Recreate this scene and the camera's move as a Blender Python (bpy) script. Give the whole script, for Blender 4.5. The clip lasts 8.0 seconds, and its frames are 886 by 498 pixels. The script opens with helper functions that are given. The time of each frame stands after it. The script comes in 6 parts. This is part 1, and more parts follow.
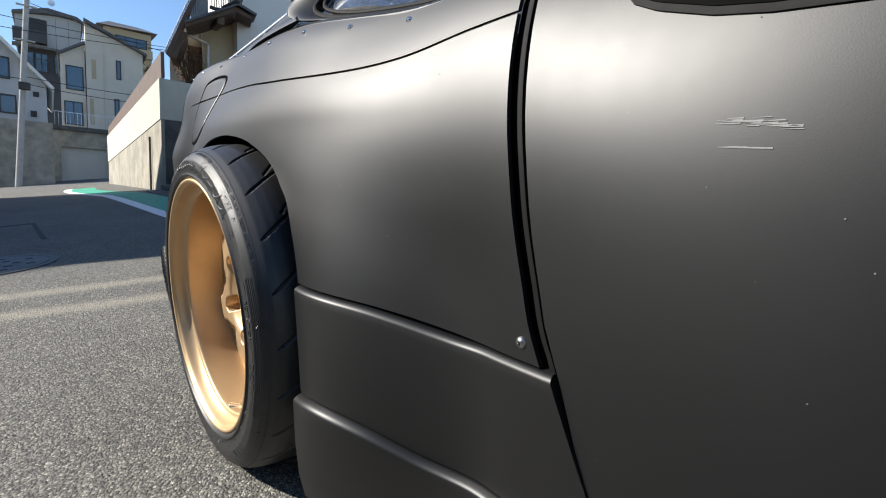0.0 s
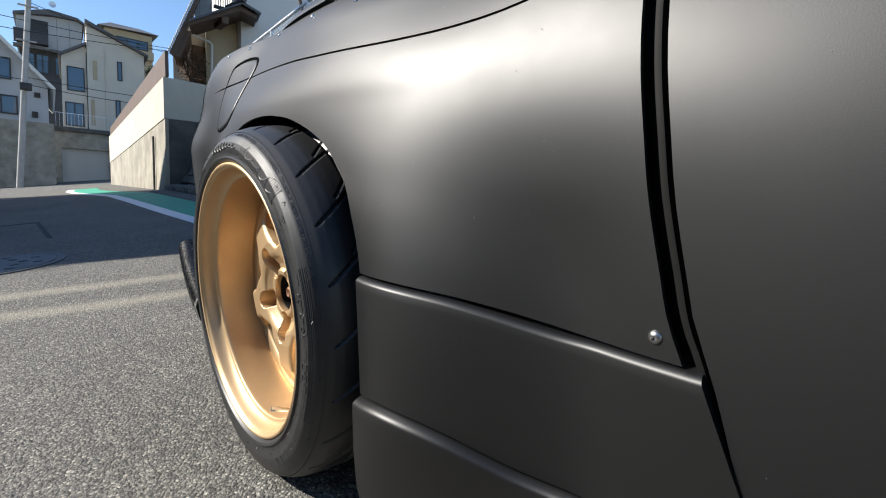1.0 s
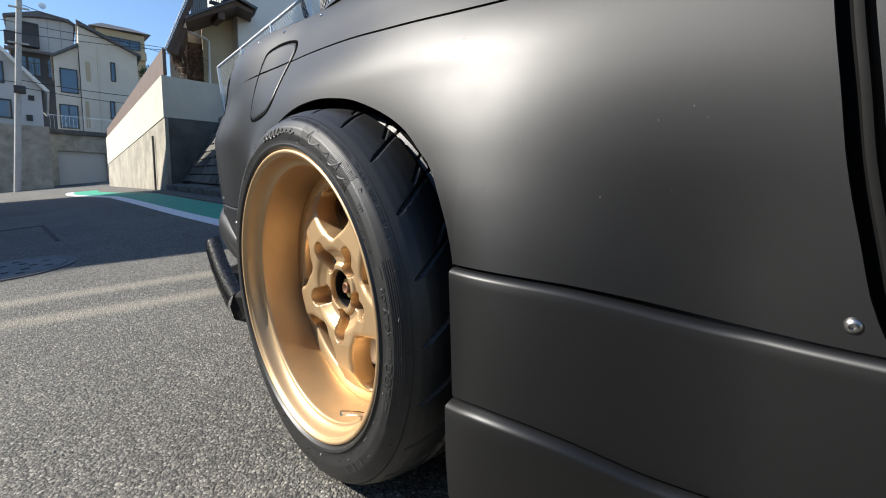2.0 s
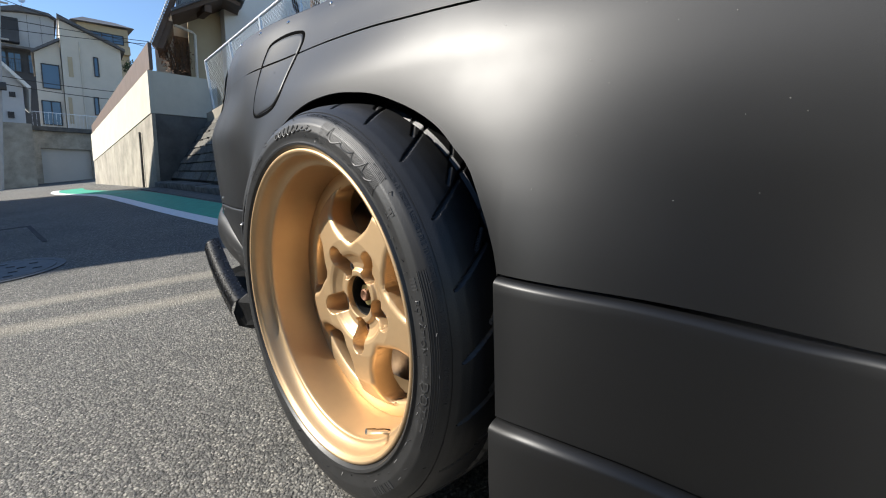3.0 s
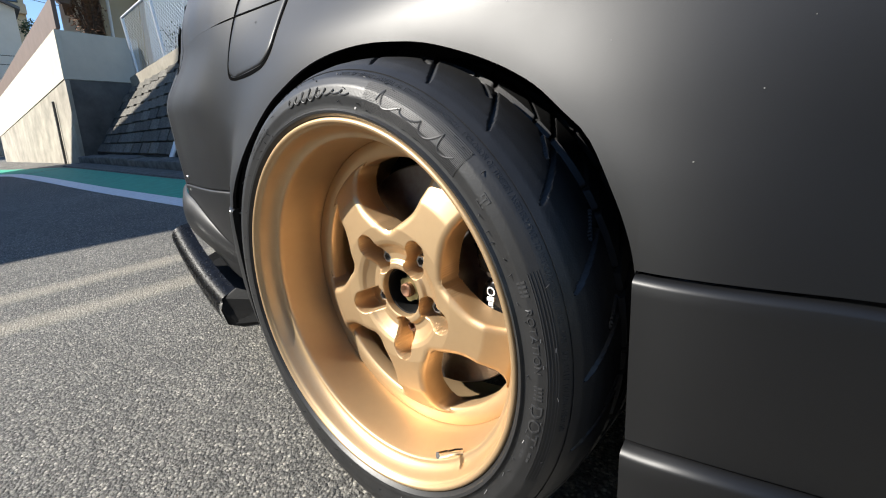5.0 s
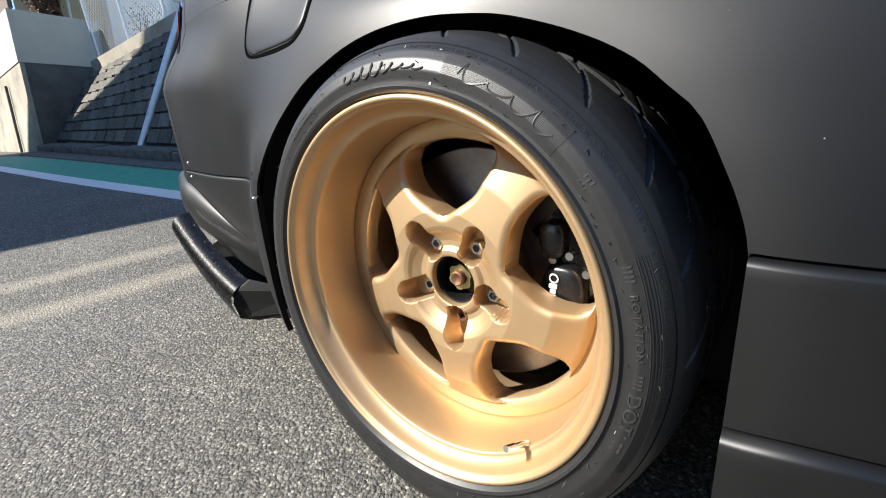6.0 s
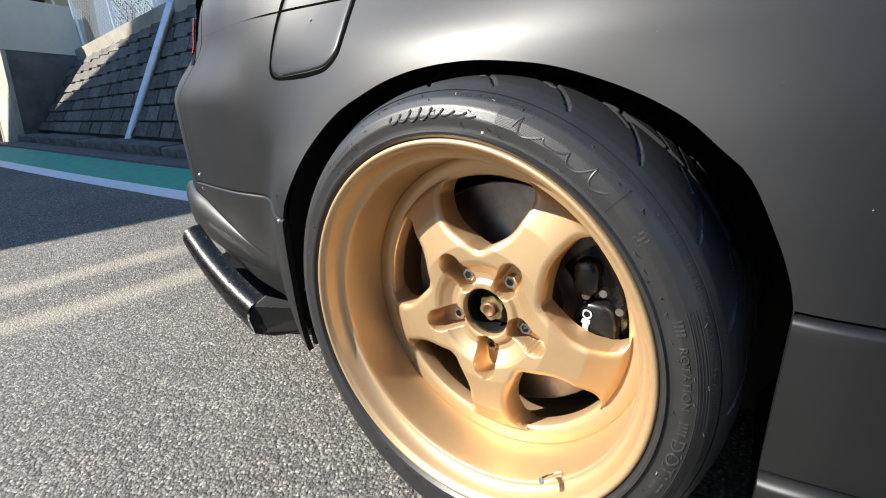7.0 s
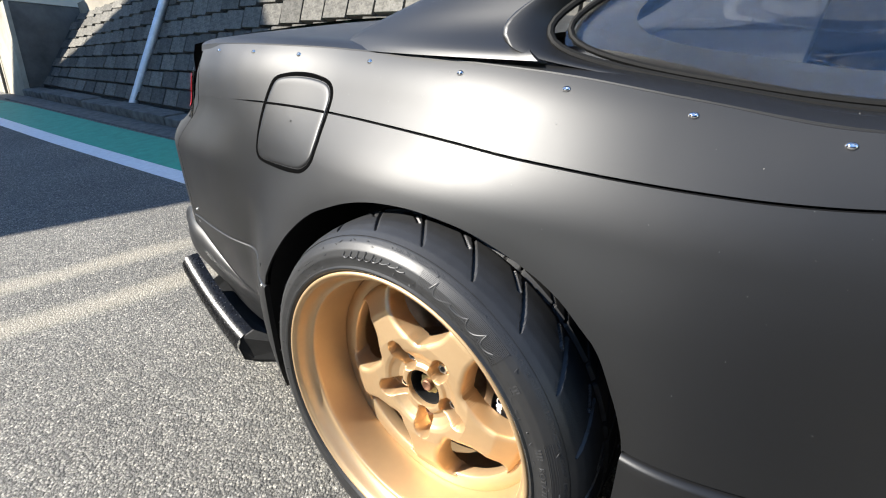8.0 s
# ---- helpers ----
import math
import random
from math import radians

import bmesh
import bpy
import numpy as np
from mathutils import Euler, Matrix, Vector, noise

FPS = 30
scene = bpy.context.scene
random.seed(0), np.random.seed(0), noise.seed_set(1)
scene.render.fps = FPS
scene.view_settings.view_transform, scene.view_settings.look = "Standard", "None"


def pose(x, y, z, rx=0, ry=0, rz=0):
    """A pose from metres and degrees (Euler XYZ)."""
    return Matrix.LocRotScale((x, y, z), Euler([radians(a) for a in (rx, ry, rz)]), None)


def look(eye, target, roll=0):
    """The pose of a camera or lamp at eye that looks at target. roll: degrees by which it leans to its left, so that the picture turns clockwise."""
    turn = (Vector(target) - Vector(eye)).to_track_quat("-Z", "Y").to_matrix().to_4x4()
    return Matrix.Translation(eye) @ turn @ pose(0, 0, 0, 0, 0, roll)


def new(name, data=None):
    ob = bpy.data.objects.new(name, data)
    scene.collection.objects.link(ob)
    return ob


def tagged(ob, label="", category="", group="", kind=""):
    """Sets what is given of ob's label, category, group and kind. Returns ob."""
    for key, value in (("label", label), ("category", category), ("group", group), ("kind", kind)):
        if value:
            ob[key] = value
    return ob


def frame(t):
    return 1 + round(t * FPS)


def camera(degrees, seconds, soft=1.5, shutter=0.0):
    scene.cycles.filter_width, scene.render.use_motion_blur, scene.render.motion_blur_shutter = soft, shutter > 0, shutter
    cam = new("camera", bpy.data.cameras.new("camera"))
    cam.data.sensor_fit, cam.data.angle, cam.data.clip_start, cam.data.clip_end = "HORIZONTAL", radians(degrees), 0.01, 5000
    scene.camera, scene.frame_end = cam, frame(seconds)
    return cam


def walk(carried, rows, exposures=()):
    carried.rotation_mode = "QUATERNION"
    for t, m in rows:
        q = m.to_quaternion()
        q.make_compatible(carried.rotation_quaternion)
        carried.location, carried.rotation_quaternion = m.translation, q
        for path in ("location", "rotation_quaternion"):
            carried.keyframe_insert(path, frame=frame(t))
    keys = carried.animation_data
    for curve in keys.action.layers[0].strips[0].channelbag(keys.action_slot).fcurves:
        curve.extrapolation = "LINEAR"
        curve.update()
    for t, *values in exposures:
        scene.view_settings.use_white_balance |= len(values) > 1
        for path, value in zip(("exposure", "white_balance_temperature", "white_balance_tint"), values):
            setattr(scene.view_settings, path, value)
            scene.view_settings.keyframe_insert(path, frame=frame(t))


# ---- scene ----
cam = camera(85.0, 8.0, soft=1.1)
# SLOPE tilts the car's own level frame (y to its tail, x into the car) to fit the camera's view
SLOPE_DEG = 8.0
TILT_DIR = Vector((0.66, 0.75, 0.0)).normalized()
SLOPE = Matrix.Rotation(radians(-3.0), 4, TILT_DIR) @ Matrix.Rotation(radians(SLOPE_DEG), 4, TILT_DIR.cross(Vector((0, 0, 1))))
# seconds, eye, a point one metre ahead, lean; in the car's frame
PATH = [
    (0, (-0.2641, -0.9855, 0.6410), (0.3970, -0.2676, 0.4226), -1.77),
    (0.5, (-0.2803, -0.9318, 0.6264), (0.3830, -0.2144, 0.4136), -1.42),
    (1, (-0.2945, -0.8647, 0.6081), (0.3673, -0.1465, 0.3932), -1.76),
    (1.5, (-0.3261, -0.7923, 0.5988), (0.3308, -0.0729, 0.3730), -3.05),
    (2.8, (-0.3524, -0.6812, 0.5879), (0.3168, 0.0237, 0.3530), -3.53),
    (3, (-0.3489, -0.6627, 0.6011), (0.3226, 0.0378, 0.3593), -3.81),
    (3.5, (-0.3549, -0.6115, 0.6223), (0.3235, 0.0753, 0.3613), -4.77),
    (4, (-0.3605, -0.5764, 0.6578), (0.3278, 0.0914, 0.3744), -5.22),
    (4.5, (-0.3576, -0.5079, 0.6400), (0.3498, 0.1236, 0.3223), -5.85),
    (4.7, (-0.3522, -0.4866, 0.6284), (0.3585, 0.1370, 0.3027), -5.98),
    (5.8, (-0.3825, -0.3873, 0.5995), (0.3583, 0.1904, 0.2565), -5.31),
    (6, (-0.4024, -0.3575, 0.6105), (0.3432, 0.2072, 0.2566), -5.25),
    (6.5, (-0.4243, -0.3224, 0.6363), (0.3306, 0.2258, 0.2763), -4.51),
    (7, (-0.4323, -0.3027, 0.6682), (0.3265, 0.2356, 0.3017), -3.82),
    (7.5, (-0.4192, -0.3360, 0.7777), (0.3322, 0.2002, 0.3930), -2.70),
    (8, (-0.4086, -0.4096, 0.9214), (0.3138, 0.1172, 0.4734), -1.39),
]
walk(cam, [(t, SLOPE @ look(eye, target, roll)) for t, eye, target, roll in PATH],
     [(0, 0.97), (1.5, 0.98), (3.5, 0.98), (4.5, 1.10), (6, 1.38), (6.5, 1.48), (7.2, 1.58), (8, 1.75)])

# ---- light ----
SUN_DIR = SLOPE.to_3x3() @ Vector((-0.56, 0.545, 0.62)).normalized()
sun_data = bpy.data.lights.new("sun", "SUN")
sun_data.energy, sun_data.angle, sun_data.color = 4.9, radians(0.53), (1.0, 0.952, 0.868)
sun = new("sun", sun_data)
sun.matrix_world = look(SUN_DIR * 40, (0, 0, 0))
world = bpy.data.worlds.new("sky")
scene.world = world
world.use_nodes = True
wn = world.node_tree.nodes
sky = wn.new("ShaderNodeTexSky")
sky.sky_type, sky.sun_disc = "NISHITA", False
sky.sun_elevation = math.asin(SUN_DIR.z)
sky.sun_rotation = math.atan2(SUN_DIR.x, SUN_DIR.y)
sky.altitude, sky.air_density, sky.dust_density, sky.ozone_density = 100, 1.0, 0.0, 4.0
wn["Background"].inputs["Strength"].default_value = 0.10
world.node_tree.links.new(sky.outputs[0], wn["Background"].inputs["Color"])


# ---- materials ----
def material(name, color, rough=0.5, metal=0.0, var=0.0, scale=20.0, bump=0.0, bump_scale=200.0, color2=None, spec=0.5, coat=0.0, random=0.0, obj_random=0.0, detail=6.0):
    m = bpy.data.materials.new(name)
    m.use_nodes = True
    nt = m.node_tree
    b = nt.nodes["Principled BSDF"]
    b.inputs["Base Color"].default_value = (*color, 1)
    b.inputs["Roughness"].default_value = rough
    b.inputs["Metallic"].default_value = metal
    b.inputs["Specular IOR Level"].default_value = spec
    b.inputs["Coat Weight"].default_value = coat
    tc = nt.nodes.new("ShaderNodeTexCoord")
    last = None
    if var or color2:
        n1 = nt.nodes.new("ShaderNodeTexNoise")
        n1.inputs["Scale"].default_value, n1.inputs["Detail"].default_value, n1.inputs["Roughness"].default_value = scale, detail, 0.65
        nt.links.new(tc.outputs["Object"], n1.inputs["Vector"])
        ramp = nt.nodes.new("ShaderNodeMapRange")
        ramp.inputs["From Min"].default_value, ramp.inputs["From Max"].default_value = 0.32, 0.68
        nt.links.new(n1.outputs["Fac"], ramp.inputs["Value"])
        mix = nt.nodes.new("ShaderNodeMix")
        mix.data_type = "RGBA"
        c2 = color2 or tuple(c * (1 - var) for c in color)
        mix.inputs["A"].default_value, mix.inputs["B"].default_value = (*color, 1), (*c2, 1)
        nt.links.new(ramp.outputs["Result"], mix.inputs["Factor"])
        last = mix.outputs["Result"]
        if rough < 0.95:
            rr = nt.nodes.new("ShaderNodeMapRange")
            rr.inputs["To Min"].default_value, rr.inputs["To Max"].default_value = max(0, rough - 0.04), min(1, rough + 0.05)
            nt.links.new(n1.outputs["Fac"], rr.inputs["Value"])
            nt.links.new(rr.outputs["Result"], b.inputs["Roughness"])
    if obj_random:
        oi = nt.nodes.new("ShaderNodeObjectInfo")
        hsv = nt.nodes.new("ShaderNodeHueSaturation")
        mr = nt.nodes.new("ShaderNodeMapRange")
        mr.inputs["To Min"].default_value, mr.inputs["To Max"].default_value = 1 - obj_random, 1 + obj_random
        nt.links.new(oi.outputs["Random"], mr.inputs["Value"])
        nt.links.new(mr.outputs["Result"], hsv.inputs["Value"])
        if last:
            nt.links.new(last, hsv.inputs["Color"])
        else:
            hsv.inputs["Color"].default_value = (*color, 1)
        last = hsv.outputs["Color"]
    if last:
        nt.links.new(last, b.inputs["Base Color"])
    if bump:
        n2 = nt.nodes.new("ShaderNodeTexNoise")
        n2.inputs["Scale"].default_value, n2.inputs["Detail"].default_value = bump_scale, 5
        nt.links.new(tc.outputs["Object"], n2.inputs["Vector"])
        bp = nt.nodes.new("ShaderNodeBump")
        bp.inputs["Strength"].default_value, bp.inputs["Distance"].default_value = bump, 0.002
        nt.links.new(n2.outputs["Fac"], bp.inputs["Height"])
        nt.links.new(bp.outputs["Normal"], b.inputs["Normal"])
    return m


def asphalt_material():
    m = bpy.data.materials.new("asphalt")
    m.use_nodes = True
    nt = m.node_tree
    b = nt.nodes["Principled BSDF"]
    tc = nt.nodes.new("ShaderNodeTexCoord")

    def vor(scale, feature="F1"):
        v = nt.nodes.new("ShaderNodeTexVoronoi")
        v.inputs["Scale"].default_value, v.feature = scale, feature
        nt.links.new(tc.outputs["Object"], v.inputs["Vector"])
        return v

    stones, fine = vor(178), vor(400)
    big = nt.nodes.new("ShaderNodeTexNoise")
    big.inputs["Scale"].default_value, big.inputs["Detail"].default_value = 1.3, 8
    nt.links.new(tc.outputs["Object"], big.inputs["Vector"])
    sep = nt.nodes.new("ShaderNodeSeparateColor")
    nt.links.new(stones.outputs["Color"], sep.inputs["Color"])
    ramp = nt.nodes.new("ShaderNodeValToRGB")
    e = ramp.color_ramp.elements
    e[0].position, e[0].color = 0.0, (0.078, 0.075, 0.069, 1)
    e[1].position, e[1].color = 1.0, (0.42, 0.395, 0.335, 1)
    for pos, c in ((0.35, (0.126, 0.121, 0.109, 1)), (0.7, (0.190, 0.181, 0.160, 1)), (0.93, (0.285, 0.268, 0.232, 1))):
        k = e.new(pos)
        k.color = c
    nt.links.new(sep.outputs["Red"], ramp.inputs["Fac"])
    gap = nt.nodes.new("ShaderNodeMapRange")
    gap.inputs["From Min"].default_value, gap.inputs["From Max"].default_value = 0.25, 0.62
    gap.inputs["To Min"].default_value, gap.inputs["To Max"].default_value = 1.0, 0.6
    nt.links.new(stones.outputs["Distance"], gap.inputs["Value"])
    mul = nt.nodes.new("ShaderNodeMix")
    mul.data_type, mul.blend_type = "RGBA", "MULTIPLY"
    mul.inputs["Factor"].default_value = 1
    nt.links.new(ramp.outputs["Color"], mul.inputs["A"])
    nt.links.new(gap.outputs["Result"], mul.inputs["B"])
    bigr = nt.nodes.new("ShaderNodeMapRange")
    bigr.inputs["From Min"].default_value, bigr.inputs["From Max"].default_value = 0.3, 0.7
    bigr.inputs["To Min"].default_value, bigr.inputs["To Max"].default_value = 0.82, 1.15
    nt.links.new(big.outputs["Fac"], bigr.inputs["Value"])
    mul2 = nt.nodes.new("ShaderNodeMix")
    mul2.data_type, mul2.blend_type = "RGBA", "MULTIPLY"
    mul2.inputs["Factor"].default_value = 1
    nt.links.new(mul.outputs["Result"], mul2.inputs["A"])
    nt.links.new(bigr.outputs["Result"], mul2.inputs["B"])
    # two pale streaks across the road by the car: reflected sunlight painted in
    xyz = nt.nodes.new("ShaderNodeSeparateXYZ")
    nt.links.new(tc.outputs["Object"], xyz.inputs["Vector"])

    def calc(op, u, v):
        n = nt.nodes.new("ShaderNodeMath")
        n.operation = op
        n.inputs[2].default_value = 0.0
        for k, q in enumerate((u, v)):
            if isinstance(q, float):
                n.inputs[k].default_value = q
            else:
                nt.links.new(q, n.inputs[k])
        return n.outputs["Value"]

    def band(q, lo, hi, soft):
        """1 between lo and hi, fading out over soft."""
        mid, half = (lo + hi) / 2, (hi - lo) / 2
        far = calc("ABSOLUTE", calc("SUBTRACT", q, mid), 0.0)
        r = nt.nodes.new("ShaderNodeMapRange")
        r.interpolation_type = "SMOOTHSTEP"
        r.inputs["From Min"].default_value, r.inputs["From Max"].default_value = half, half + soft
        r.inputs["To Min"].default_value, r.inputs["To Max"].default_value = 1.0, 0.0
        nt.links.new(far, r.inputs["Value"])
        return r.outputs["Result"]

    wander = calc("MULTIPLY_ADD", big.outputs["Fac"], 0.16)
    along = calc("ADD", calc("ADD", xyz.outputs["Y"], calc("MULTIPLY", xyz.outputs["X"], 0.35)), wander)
    glare_streaks = calc("ADD", band(along, 1.91, 1.94, 0.09), band(along, 1.54, 1.57, 0.09))
    # dust here is only the mask of the painted reflection streaks
    dust = calc("MULTIPLY", glare_streaks, band(xyz.outputs["X"], -0.75, 0.35, 0.4))
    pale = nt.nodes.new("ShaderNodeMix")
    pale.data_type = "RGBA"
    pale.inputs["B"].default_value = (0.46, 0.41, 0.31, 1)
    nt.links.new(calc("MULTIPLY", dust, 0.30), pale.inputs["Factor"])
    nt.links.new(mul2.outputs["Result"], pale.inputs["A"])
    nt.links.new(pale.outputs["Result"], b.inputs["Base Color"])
    b.inputs["Roughness"].default_value = 0.8
    b.inputs["Specular IOR Level"].default_value = 0.35
    add = nt.nodes.new("ShaderNodeMath")
    add.operation = "MULTIPLY_ADD"
    add.inputs[1].default_value = 0.4
    nt.links.new(fine.outputs["Distance"], add.inputs[0])
    nt.links.new(stones.outputs["Distance"], add.inputs[2])
    bp = nt.nodes.new("ShaderNodeBump")
    bp.invert = True
    bp.inputs["Strength"].default_value, bp.inputs["Distance"].default_value = 0.9, 0.004
    nt.links.new(add.outputs["Value"], bp.inputs["Height"])
    nt.links.new(bp.outputs["Normal"], b.inputs["Normal"])
    return m


M = {
    "paint": material("satin_black_paint", (0.0040, 0.0042, 0.0048), 0.46, var=0.25, scale=9, bump=0.03, bump_scale=900, spec=0.52),
    "seal": material("black_rubber_seal", (0.004, 0.004, 0.004), 0.7, var=0.3, scale=60, spec=0.2),
    "gloss": material("gloss_black_plastic", (0.008, 0.008, 0.009), 0.27, var=0.3, scale=40, spec=0.5),
    "plastic": material("black_plastic_liner", (0.006, 0.006, 0.006), 0.65, var=0.4, scale=50, bump=0.3, bump_scale=150, spec=0.25),
    "gold": material("bronze_gold_lacquer", (0.57, 0.395, 0.222), 0.44, metal=0.75, var=0.08, scale=14, bump=0.04, bump_scale=700),
    "rubber": material("tyre_rubber", (0.017, 0.017, 0.0175), 0.46, var=0.4, scale=35, bump=0.10, bump_scale=420, spec=0.55),
    "emboss": material("tyre_lettering", (0.032, 0.032, 0.033), 0.46, var=0.2, scale=50),
    "steel": material("bare_steel", (0.45, 0.44, 0.43), 0.32, metal=1.0, var=0.3, scale=60),
    "rust": material("rusty_steel", (0.24, 0.12, 0.07), 0.55, metal=0.6, var=0.5, scale=90, bump=0.3, bump_scale=300),
    "brass": material("passivated_nut", (0.50, 0.42, 0.20), 0.38, metal=0.9, var=0.4, scale=120),
    "disc": material("brake_disc_iron", (0.20, 0.19, 0.185), 0.36, metal=0.9, var=0.35, scale=45, color2=(0.15, 0.12, 0.11)),
    "white_print": material("white_print", (0.8, 0.8, 0.8), 0.4),
    "chrome": material("chrome", (0.75, 0.75, 0.76), 0.14, metal=1.0),
    "tail_red": material("red_tail_lens", (0.50, 0.015, 0.02), 0.15, spec=0.6),
    "cabin": material("cabin_trim", (0.02, 0.021, 0.024), 0.7, var=0.3, scale=30),
    "line": material("white_road_paint", (0.72, 0.73, 0.74), 0.6, var=0.18, scale=25, bump=0.5, bump_scale=130),
    "green": material("green_road_paint", (0.03, 0.34, 0.22), 0.7, var=0.25, scale=12, bump=0.6, bump_scale=130),
    "iron": material("cast_iron_cover", (0.10, 0.10, 0.10), 0.55, metal=0.5, var=0.4, scale=30),
    "stucco": material("cream_wall_coating", (0.54, 0.50, 0.41), 0.9, var=0.14, scale=2.5, bump=0.4, bump_scale=90),
    "concrete": material("weathered_concrete", (0.40, 0.36, 0.29), 0.9, var=0.5, scale=2.2, bump=0.5, bump_scale=60),
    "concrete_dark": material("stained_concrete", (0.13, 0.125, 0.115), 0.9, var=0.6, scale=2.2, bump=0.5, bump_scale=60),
    "kerb": material("kerb_concrete", (0.125, 0.12, 0.108), 0.92, var=0.6, scale=14, bump=1.0, bump_scale=90),
    "block": material("retaining_block", (0.14, 0.131, 0.112), 0.92, var=0.65, scale=9, bump=0.9, bump_scale=60, obj_random=0.35),
    "joint": material("dark_mortar", (0.05, 0.05, 0.048), 0.95, var=0.4, scale=12),
    "galv": material("galvanised_steel", (0.62, 0.66, 0.72), 0.42, metal=0.75, var=0.2, scale=25),
    "wire": material("fence_wire", (0.52, 0.55, 0.58), 0.5, metal=0.5),
    "brown_rail": material("brown_metal_panel", (0.13, 0.085, 0.06), 0.6, var=0.2, scale=4),
    "house_cream": material("cream_render", (0.58, 0.53, 0.45), 0.9, var=0.10, scale=1.2, bump=0.3, bump_scale=40),
    "house_white": material("white_siding", (0.72, 0.70, 0.66), 0.8, var=0.08, scale=1.5),
    "house_pale": material("pale_render", (0.46, 0.46, 0.46), 0.85, var=0.08, scale=1.5),
    "house_grey": material("grey_siding", (0.40, 0.42, 0.44), 0.8, var=0.12, scale=1.5),
    "house_dark": material("dark_cladding", (0.05, 0.055, 0.065), 0.7, var=0.3, scale=2),
    "tan": material("tan_render", (0.44, 0.36, 0.24), 0.9, var=0.12, scale=1.5),
    "roof": material("roof_tile", (0.10, 0.10, 0.105), 0.6, var=0.3, scale=6, bump=0.5, bump_scale=20),
    "roof_brown": material("brown_eave", (0.12, 0.075, 0.05), 0.7, var=0.3, scale=5),
    # the blue in this colour stands for the sky the panes reflect
    "glass_far": material("window_glass", (0.05, 0.10, 0.16), 0.06, spec=0.8),
    "frame_dark": material("dark_window_frame", (0.022, 0.022, 0.024), 0.5),
    "pole": material("utility_pole_concrete", (0.42, 0.41, 0.39), 0.85, var=0.2, scale=4),
    "leaf": material("leaf", (0.06, 0.10, 0.03), 0.7, var=0.5, scale=5, obj_random=0.2),
    "dry_leaf": material("dry_leaf", (0.17, 0.08, 0.035), 0.8, var=0.5, scale=6),
    "bark": material("bark", (0.10, 0.07, 0.05), 0.9, var=0.4, scale=20, bump=0.6, bump_scale=80),
    "shutter": material("pale_shutter", (0.50, 0.47, 0.42), 0.6, var=0.06, scale=2),
    "soil": material("slope_earth", (0.12, 0.10, 0.07), 0.95, var=0.5, scale=3),
    "scuff": material("pale_dust", (0.17, 0.17, 0.165), 0.6),
    # black without sheen, painted as the shade of narrow gaps
    "gap": material("unlit_gap_rubber", (0.0015, 0.0015, 0.0015), 0.95, spec=0.02),
    "grit": material("grit", (0.34, 0.32, 0.28), 0.9, var=0.5, scale=40),
    "cable": material("cable", (0.02, 0.02, 0.02), 0.7),
}
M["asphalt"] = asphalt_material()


def glass_material(name, tint):
    m = bpy.data.materials.new(name)
    m.use_nodes = True
    b = m.node_tree.nodes["Principled BSDF"]
    b.inputs["Base Color"].default_value = (*tint, 1)
    b.inputs["Transmission Weight"].default_value = 1.0
    b.inputs["Roughness"].default_value = 0.02
    b.inputs["IOR"].default_value = 1.38
    return m


M["glass"] = glass_material("car_glass", (0.86, 0.91, 0.95))


# ---- building helpers ----
def link(name, bm, mat, parent=None, label="", smooth=True, sharp=40):
    me = bpy.data.meshes.new(name)
    bmesh.ops.recalc_face_normals(bm, faces=bm.faces)
    if smooth:
        lim = radians(sharp)
        for fc in bm.faces:
            fc.smooth = True
        for ed in bm.edges:
            if len(ed.link_faces) == 2 and ed.calc_face_angle(0) > lim:
                ed.smooth = False
    bm.to_mesh(me)
    bm.free()
    me.materials.append(M[mat])
    ob = new(name, me)
    if parent is not None:
        ob.parent = parent
    if label:
        tagged(ob, label)
    return ob


def part(name, bm, mat, parent, label="", smooth=True, sharp=40):
    return link(name, bm, mat, parent, label, smooth, sharp)


def add_box(bm, lo, hi, bevel=0.0):
    c = [(a + b) / 2 for a, b in zip(lo, hi)]
    s = [abs(b - a) for a, b in zip(lo, hi)]
    r = bmesh.ops.create_cube(bm, size=1, matrix=Matrix.Translation(c) @ Matrix.Diagonal((*s, 1)))
    if bevel:
        eds = list({e for v in r["verts"] for e in v.link_edges})
        bmesh.ops.bevel(bm, geom=eds, offset=bevel, segments=2, affect="EDGES", profile=0.5)
    return bm


def box(lo, hi, bevel=0.0):
    return add_box(bmesh.new(), lo, hi, bevel)


def add_prism(bm, outline, depth):
    """outline: points of one flat face; depth: a vector."""
    a = [bm.verts.new(p) for p in outline]
    b = [bm.verts.new(Vector(p) + Vector(depth)) for p in outline]
    bm.faces.new(a)
    bm.faces.new(b[::-1])
    n = len(a)
    for i in range(n):
        bm.faces.new((a[i], b[i], b[(i + 1) % n], a[(i + 1) % n]))
    return bm


def prism(outline, depth):
    return add_prism(bmesh.new(), outline, depth)


